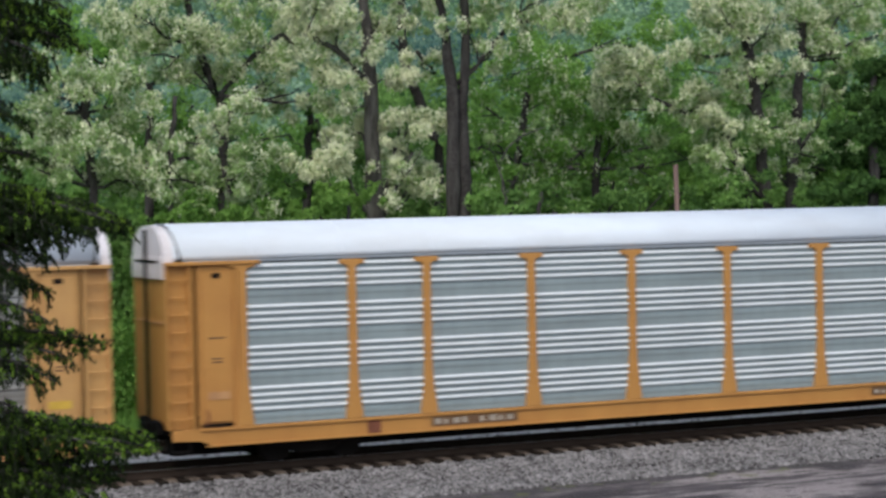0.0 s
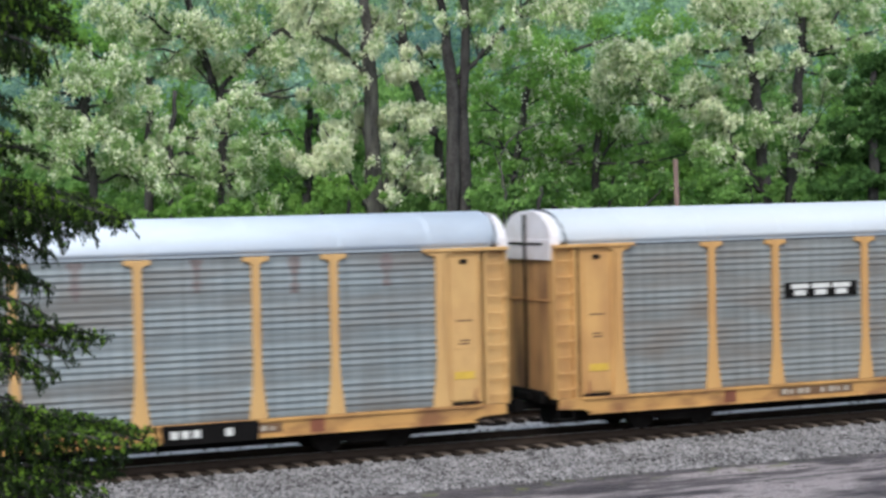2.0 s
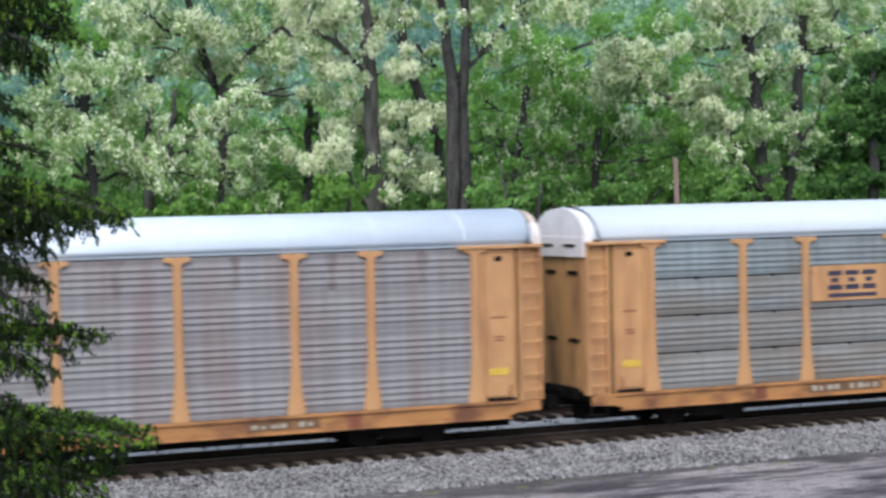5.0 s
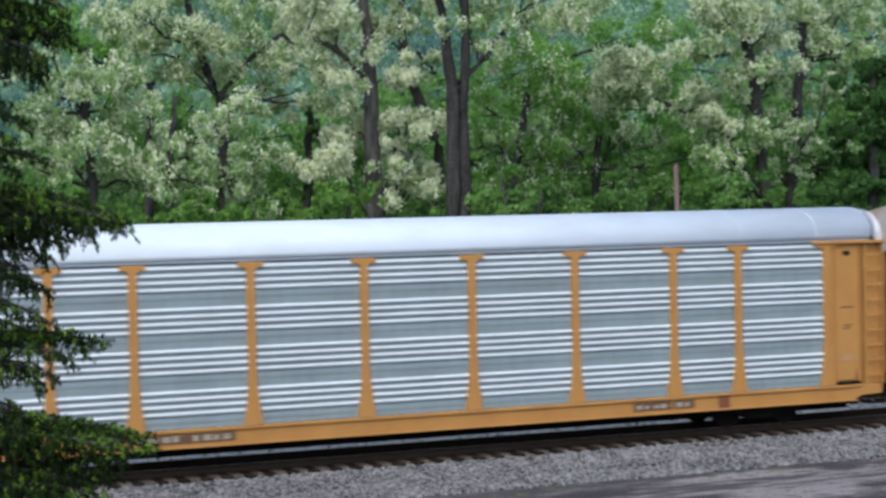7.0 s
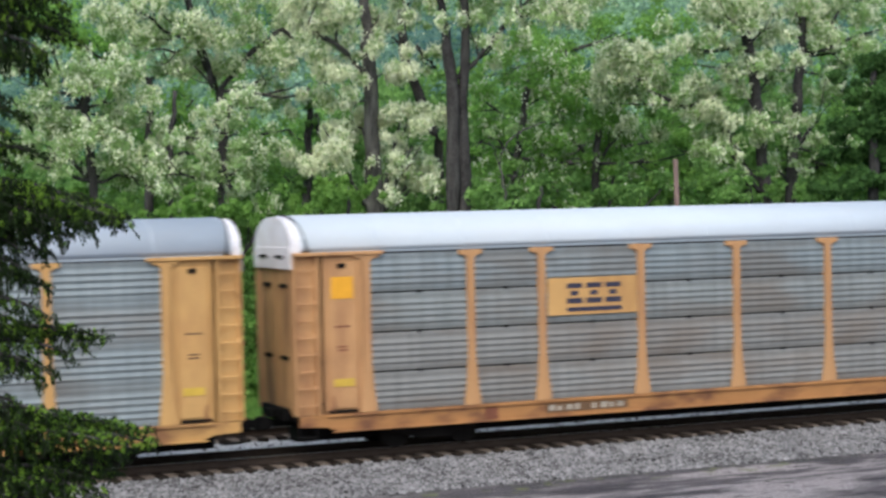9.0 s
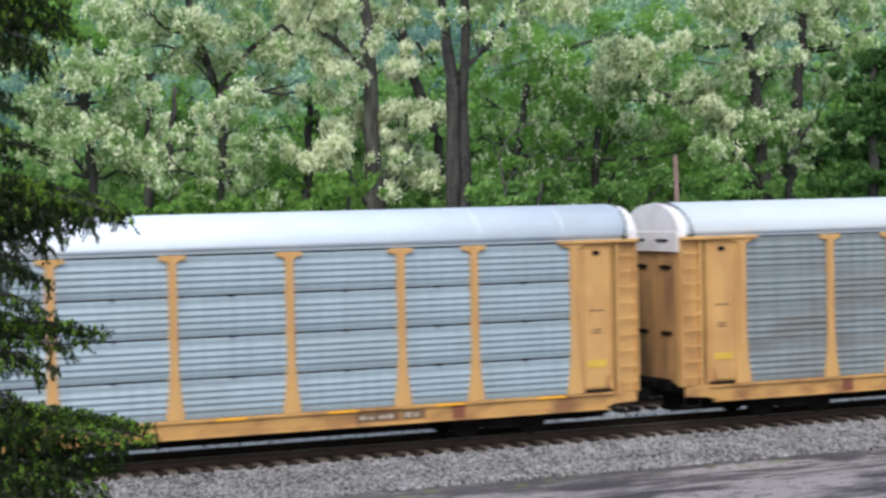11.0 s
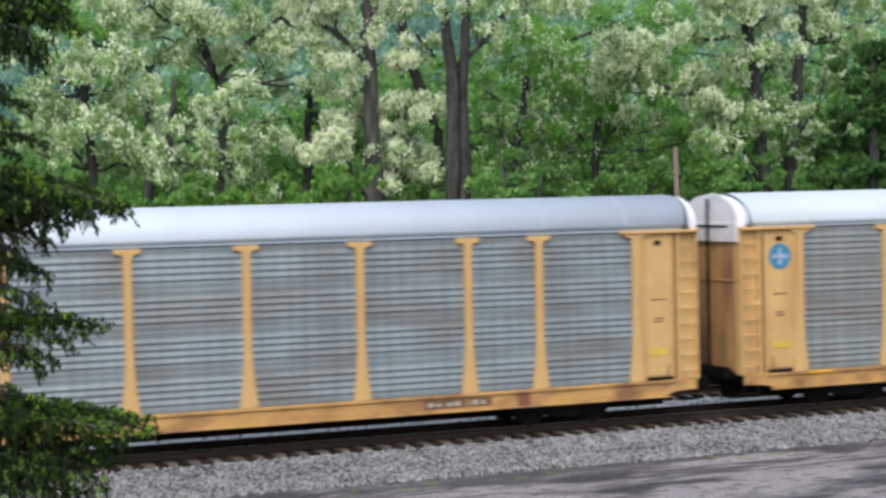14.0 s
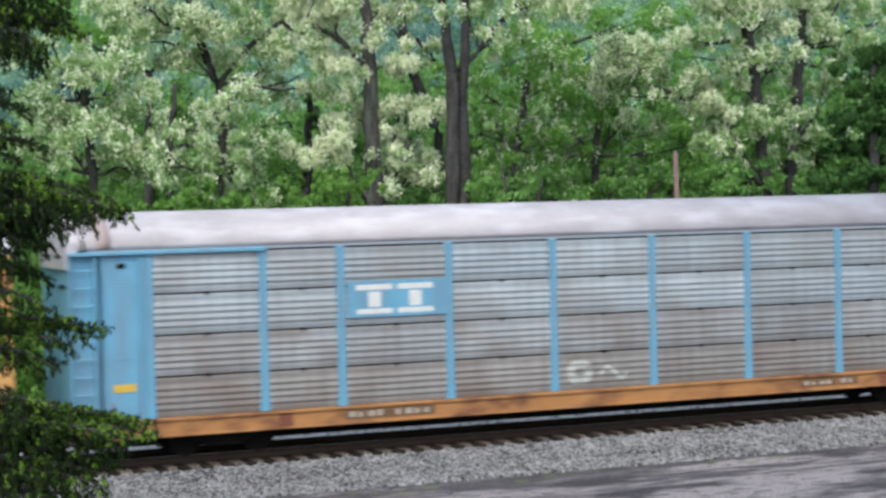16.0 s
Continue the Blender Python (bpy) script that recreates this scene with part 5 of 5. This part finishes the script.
tree("bare_sapling", 14.5, [[(27.18, 2.20, 0.04), (27.16, 4.87, 0.04), (27.30, 6.19, 0.04), (27.03, 7.34, 0.03), (26.75, 8.00, 0.02)], [(27.11, 7.15, 0.03), (27.38, 7.87, 0.03), (28.00, 8.28, 0.03), (28.88, 8.58, 0.02)], [(27.28, 6.29, 0.02), (27.75, 6.85, 0.02), (27.91, 7.14, 0.01)]],
     [(28.75, 8.70, 0.23), (26.80, 8.19, 0.19), (27.58, 8.28, 0.19)],
     LEAF_OLIVE, "thin bare sapling with grey bark", bark=BARK_GREY, limbs=False, depth=0.3, seed=26)
tree("sapling", 15, [[(21.83, 2.41, 0.09), (21.88, 5.75, 0.07), (21.84, 6.49, 0.06)]],
     [(21.14, 6.22, 0.74), (21.93, 6.02, 0.67), (17.69, 5.93, 0.65), (16.57, 5.90, 0.65), (22.53, 6.29, 0.56), (20.36, 5.87, 0.55), (19.01, 5.81, 0.62), (15.84, 5.79, 0.54)],
     LEAF_SHRUB, "bright green saplings along the edge", density=560, limbs=False, seed=27)
tree("sapling", 15, [[(28.62, 2.11, 0.10), (28.81, 5.59, 0.08), (28.90, 6.36, 0.06)]],
     [(26.60, 6.21, 0.69), (28.29, 6.08, 0.69), (29.80, 6.25, 0.78), (31.55, 6.12, 0.79), (33.13, 6.49, 0.71), (35.42, 6.45, 0.80), (36.82, 6.32, 0.73), (38.96, 6.29, 0.74), (27.22, 5.72, 0.77), (40.41, 5.95, 0.74)],
     LEAF_DEEP, "green saplings along the edge", density=420, limbs=False, seed=28)


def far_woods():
    """Broad crowns on the hillside, too many to count, with the distance's haze in their leaf colour."""
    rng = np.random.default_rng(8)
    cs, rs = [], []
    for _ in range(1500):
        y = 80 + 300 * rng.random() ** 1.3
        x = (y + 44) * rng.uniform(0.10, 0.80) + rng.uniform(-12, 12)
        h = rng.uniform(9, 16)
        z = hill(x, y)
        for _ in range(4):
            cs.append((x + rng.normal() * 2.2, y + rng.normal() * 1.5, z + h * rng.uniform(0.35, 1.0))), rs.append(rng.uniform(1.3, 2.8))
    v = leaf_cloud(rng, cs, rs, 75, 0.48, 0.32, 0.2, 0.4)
    tagged(new("far_woods", quads("far_woods", v, LEAF_FAR)), "wooded hillside in the distance, haze put into its bluish-green colour", "woods", kind="stuff")


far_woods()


def undergrowth():
    """Bushes and tall grass along the far edge of the line."""
    rng = np.random.default_rng(21)
    cs, rs = [], []
    for _ in range(420):
        y = rng.uniform(17, 34)
        x = (y + 44) * rng.uniform(0.12, 0.78)
        r = rng.uniform(0.5, 1.2)
        top = rng.uniform(0.6, 4.6)
        for k in range(4):
            cs.append((x + rng.normal() * 0.7, y + rng.normal() * 0.5, -0.8 + top * rng.uniform(0.2, 1.0))), rs.append(r)
    v = leaf_cloud(rng, cs, rs, 110, 0.22, 0.12, 0.2, 0.5)
    tagged(new("undergrowth", quads("undergrowth", v, LEAF_SHRUB)), "bright green bushes and saplings at the edge of the wood", "bushes", kind="stuff")
    cs, rs = [], []
    for _ in range(620):
        y = rng.uniform(27, 52)
        f = rng.uniform(0.12, 0.80)
        x = (y + 44) * f
        top = (rng.uniform(3.5, 8.0) if f < 0.36 else rng.uniform(4.5, 11.0)) * (y + 44) / 75
        for k in range(7):
            cs.append((x + rng.normal() * 0.9, y + rng.normal() * 0.6, top * (1 - 0.75 * rng.random() ** 1.6))), rs.append(rng.uniform(0.35, 1.15))
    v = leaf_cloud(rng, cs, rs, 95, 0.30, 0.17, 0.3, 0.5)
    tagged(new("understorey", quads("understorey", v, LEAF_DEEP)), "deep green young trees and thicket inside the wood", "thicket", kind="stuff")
    k = 60000
    x, y = rng.uniform(0, 60, k), 8.3 + 14 * rng.random(k) ** 1.2
    h = rng.uniform(0.15, 0.6, k)
    a = rng.uniform(0, 3.14, k)
    z = np.array([hill(u, w) for u, w in zip(x, y)])
    lean = rng.normal(size=(k, 2)) * 0.12
    w = 0.02
    v = np.stack([np.stack([x - w * np.cos(a), y - w * np.sin(a), z], -1), np.stack([x + w * np.cos(a), y + w * np.sin(a), z], -1),
                  np.stack([x + lean[:, 0] + 0.006, y + lean[:, 1], z + h], -1), np.stack([x + lean[:, 0] - 0.006, y + lean[:, 1], z + h], -1)], 1)
    tagged(new("grass", quads("grass", v, GRASS)), "tall green grass beyond the track bed", "grass", kind="stuff")


undergrowth()


def red_post():
    p = new("wooden_post", mesh_of("wooden_post", *joined(tube([(0, 0, -0.9), (-0.06, 0, 3.5), (-0.14, 0, 7.19)], [0.095, 0.09, 0.085], 10)), POLE))
    p.location = (32.87, 12.5, 0)
    tagged(p, "weathered reddish wooden post among the trees", "post")


red_post()


def spruce():
    """A tall spruce near the camera: drooping boughs with hanging twigs and fresh shoots."""
    rng, rnd = np.random.default_rng(4), random.Random(4)
    base = Vector((3.64, -21.92, 0))
    t = new("spruce_tree")
    t.location = base
    tagged(t, "dark green spruce with drooping boughs and fresh shoots", "tree")
    ground = hill(base.x, base.y)
    shapes = [tube([(0, 0, ground - 0.1), (0.02, 0, 3), (0, 0.03, 7), (0, 0, 12)], [0.26, 0.22, 0.15, 0.04], 10)]
    needles, shoots, wood = [], [], []
    boughs = [(8.19, 1.32, 7.86, 0.30, 0.00, 0.80, 0.50),
              (8.42, 1.18, 8.12, 0.38, 0.30, 1.00, 0.45),
              (8.58, 1.22, 8.28, 0.38, -0.30, 1.00, 0.45),
              (7.97, 0.99, 7.72, 0.50, -0.25, 1.00, 0.30),
              (8.85, 1.14, 8.57, 0.40, -0.20, 1.10, 0.40),
              (7.80, 0.85, 7.59, 0.50, 0.15, 0.90, 0.25),
              (8.24, 1.04, 7.98, 0.46, 0.10, 1.00, 0.40),
              (8.20, 0.72, 8.02, 0.60, 0.00, 1.10, 0.30),
              (8.47, 0.78, 8.28, 0.50, 0.00, 1.10, 0.30),
              (7.08, 0.70, 6.97, 0.14, 0.10, 0.40, 0.20),
              (6.64, 0.88, 6.55, 0.12, 0.00, 0.35, 0.30),
              (6.85, 0.59, 6.76, 0.22, -0.20, 0.50, 0.20),
              (7.30, 0.46, 7.18, 0.30, 0.20, 0.60, 0.10),
              (6.49, 0.59, 6.41, 0.20, 0.10, 0.60, 0.30),
              (6.18, 1.85, 5.81, 0.32, 0.00, 0.60, 0.45),
              (6.26, 1.65, 5.93, 0.41, 0.25, 0.80, 0.50),
              (6.18, 1.72, 5.84, 0.46, -0.25, 0.90, 0.35),
              (6.28, 1.43, 5.99, 0.54, 0.30, 1.00, 0.50),
              (6.04, 1.48, 5.75, 0.49, -0.15, 0.90, 0.15),
              (6.30, 1.17, 6.07, 0.57, 0.10, 1.00, 0.50),
              (6.01, 1.10, 5.79, 0.57, -0.30, 1.00, 0.10),
              (6.29, 0.94, 6.10, 0.68, 0.20, 1.10, 0.40),
              (6.14, 1.30, 5.88, 0.54, 0.15, 1.00, 0.30),
              (5.66, 0.92, 5.43, 0.36, 0.00, 0.80, 0.15),
              (5.25, 0.85, 5.04, 0.38, 0.20, 0.80, 0.15),
              (4.96, 0.96, 4.72, 0.30, -0.20, 0.70, 0.25),
              (5.41, 0.66, 5.25, 0.50, -0.10, 0.90, 0.15),
              (4.72, 0.75, 4.54, 0.36, 0.10, 0.80, 0.30),
              (4.59, 1.52, 4.47, 0.13, 0.00, 0.28, 0.60),
              (4.52, 1.30, 4.42, 0.20, 0.10, 0.35, 0.45),
              (4.42, 1.15, 4.30, 0.26, -0.10, 0.50, 0.35),
              (4.31, 0.96, 4.07, 0.30, -0.20, 0.70, 0.35),
              (4.21, 0.78, 4.02, 0.35, 0.10, 0.80, 0.30),
              (3.45, 2.05, 3.25, 0.14, 0.00, 0.48, 0.59),
              (3.53, 1.95, 3.34, 0.18, 0.35, 0.56, 0.56),
              (3.43, 1.83, 3.25, 0.26, -0.35, 0.64, 0.50),
              (3.27, 1.71, 3.10, 0.30, 0.10, 0.72, 0.43),
              (3.50, 1.61, 3.34, 0.26, -0.10, 0.64, 0.53),
              (3.59, 1.43, 3.45, 0.28, 0.30, 0.72, 0.50),
              (3.67, 1.10, 3.56, 0.36, -0.10, 0.80, 0.40),
              (3.08, 1.57, 2.92, 0.30, 0.20, 0.80, 0.31),
              (2.86, 1.53, 2.70, 0.35, -0.20, 0.80, 0.28),
              (2.99, 1.30, 2.86, 0.45, 0.00, 0.88, 0.22),
              (3.27, 0.97, 3.17, 0.50, 0.10, 0.88, 0.28),
              (3.51, 0.72, 3.44, 0.50, -0.20, 0.88, 0.25),
              (2.77, 1.04, 2.66, 0.50, 0.20, 0.88, 0.19),
              (2.62, 1.46, 2.47, 0.40, 0.00, 0.88, 0.25),
              (3.58, 1.78, 3.40, 0.16, 0.15, 0.48, 0.56),
              (3.75, 0.52, 3.70, 0.50, 0.00, 0.80, 0.19),
              (5.94, 0.72, 5.79, 0.50, 0.10, 1.10, 0.15),
              (5.85, 0.94, 5.66, 0.45, -0.15, 1.00, 0.15),
              (5.96, 0.52, 5.86, 0.55, 0.20, 1.10, 0.20),
              (5.85, 1.10, 5.63, 0.35, 0.20, 0.80, 0.10),
              (5.63, 0.62, 5.50, 0.50, -0.20, 1.00, 0.15)]
    right = Vector((math.cos(radians(HEAD)), -math.sin(radians(HEAD)), 0))
    deep = Vector((math.sin(radians(HEAD)), math.cos(radians(HEAD)), 0))

    def bough(z0, reach, z1, hang, out, thick=1.0, shoot=0.5):
        a, b = Vector((0, 0, z0)), right * reach + deep * out + Vector((0, 0, z1))
        n = 14
        pts = [a.lerp(b, i / (n - 1)) + Vector((0, 0, 0.10 * math.sin(math.pi * i / (n - 1)))) for i in range(n)]
        shapes.append(tube(pts, [0.035 * (1 - 0.9 * i / (n - 1)) + 0.004 for i in range(n)], 6))
        steps = int(abs(reach) * 78)
        side = (b - a).normalized().cross(Vector((0, 0, 1))).normalized()
        for i in range(steps):
            f = 0.08 + 0.92 * i / steps
            p = a.lerp(b, f) + Vector((0, 0, 0.10 * math.sin(math.pi * f)))
            spread = 0.42 * thick * (1.1 - 0.75 * f) + 0.04
            p = p + side * rnd.uniform(-spread, spread) + Vector((0, 0, rnd.uniform(-0.08, 0.06)))
            l = hang * rnd.uniform(0.25, 1.0) * (1.1 - 0.45 * f)
            q = p + right * rnd.uniform(-0.05, 0.12) + deep * rnd.uniform(-0.12, 0.12) + Vector((0, 0, -l * rnd.uniform(0.45, 1.0) + rnd.uniform(-0.02, 0.06)))
            wood.append((p, q))
            m = max(3, int((q - p).length / 0.028))
            fresh = rnd.random() < shoot
            tips = [j for j in range(m) if fresh and (j < m * 0.4 or (shoot > 0.5 and j > m * 0.85))]
            at = np.array([p.lerp(q, (j + rnd.random()) / m) for j in range(m) if j not in tips or j % 3 == 1])
            needles.append(leaf_cloud(rng, at, np.full(len(at), 0.022), 6, 0.060, 0.010, 1.0, 0.5, 1.2))
            if tips:
                at = np.array([p.lerp(q, (j + rnd.random()) / m) for j in tips])
                shoots.append(leaf_cloud(rng, at, np.full(len(at), 0.028), 7, 0.058, 0.013, 0.3, 0.5, 1.0))

    for b in boughs:
        bough(*b)
    for p, q in wood[::2]:
        shapes.append(tube([p, q], [0.006, 0.003], 4))
    part("trunk", mesh_of("trunk", *joined(*shapes), BARK, True), t, "brown trunk, boughs and bare twigs")
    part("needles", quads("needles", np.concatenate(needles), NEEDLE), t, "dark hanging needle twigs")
    part("new_growth", quads("new_growth", np.concatenate(shoots), SHOOT), t, "fresh light green shoots")


spruce()


def motions():
    """The train rolls by, slightly faster and faster; its wheels turn with it."""
    way = lambda t: 11.28 + 18.98 * t + 0.01536 * t * t
    for k, (c, wheelsets) in enumerate(CARS):
        walk(c, [(t / 2, pose(way(t / 2) - PITCH * k, 0, 0)) for t in range(33)])
        for w in wheelsets:
            x = w.matrix_basis.translation.x
            walk(w, [(i / FPS, pose(x, 0, 0.42, 0, math.degrees(way(i / FPS) / 0.42) % 360, 0)) for i in range(481)])


motions()
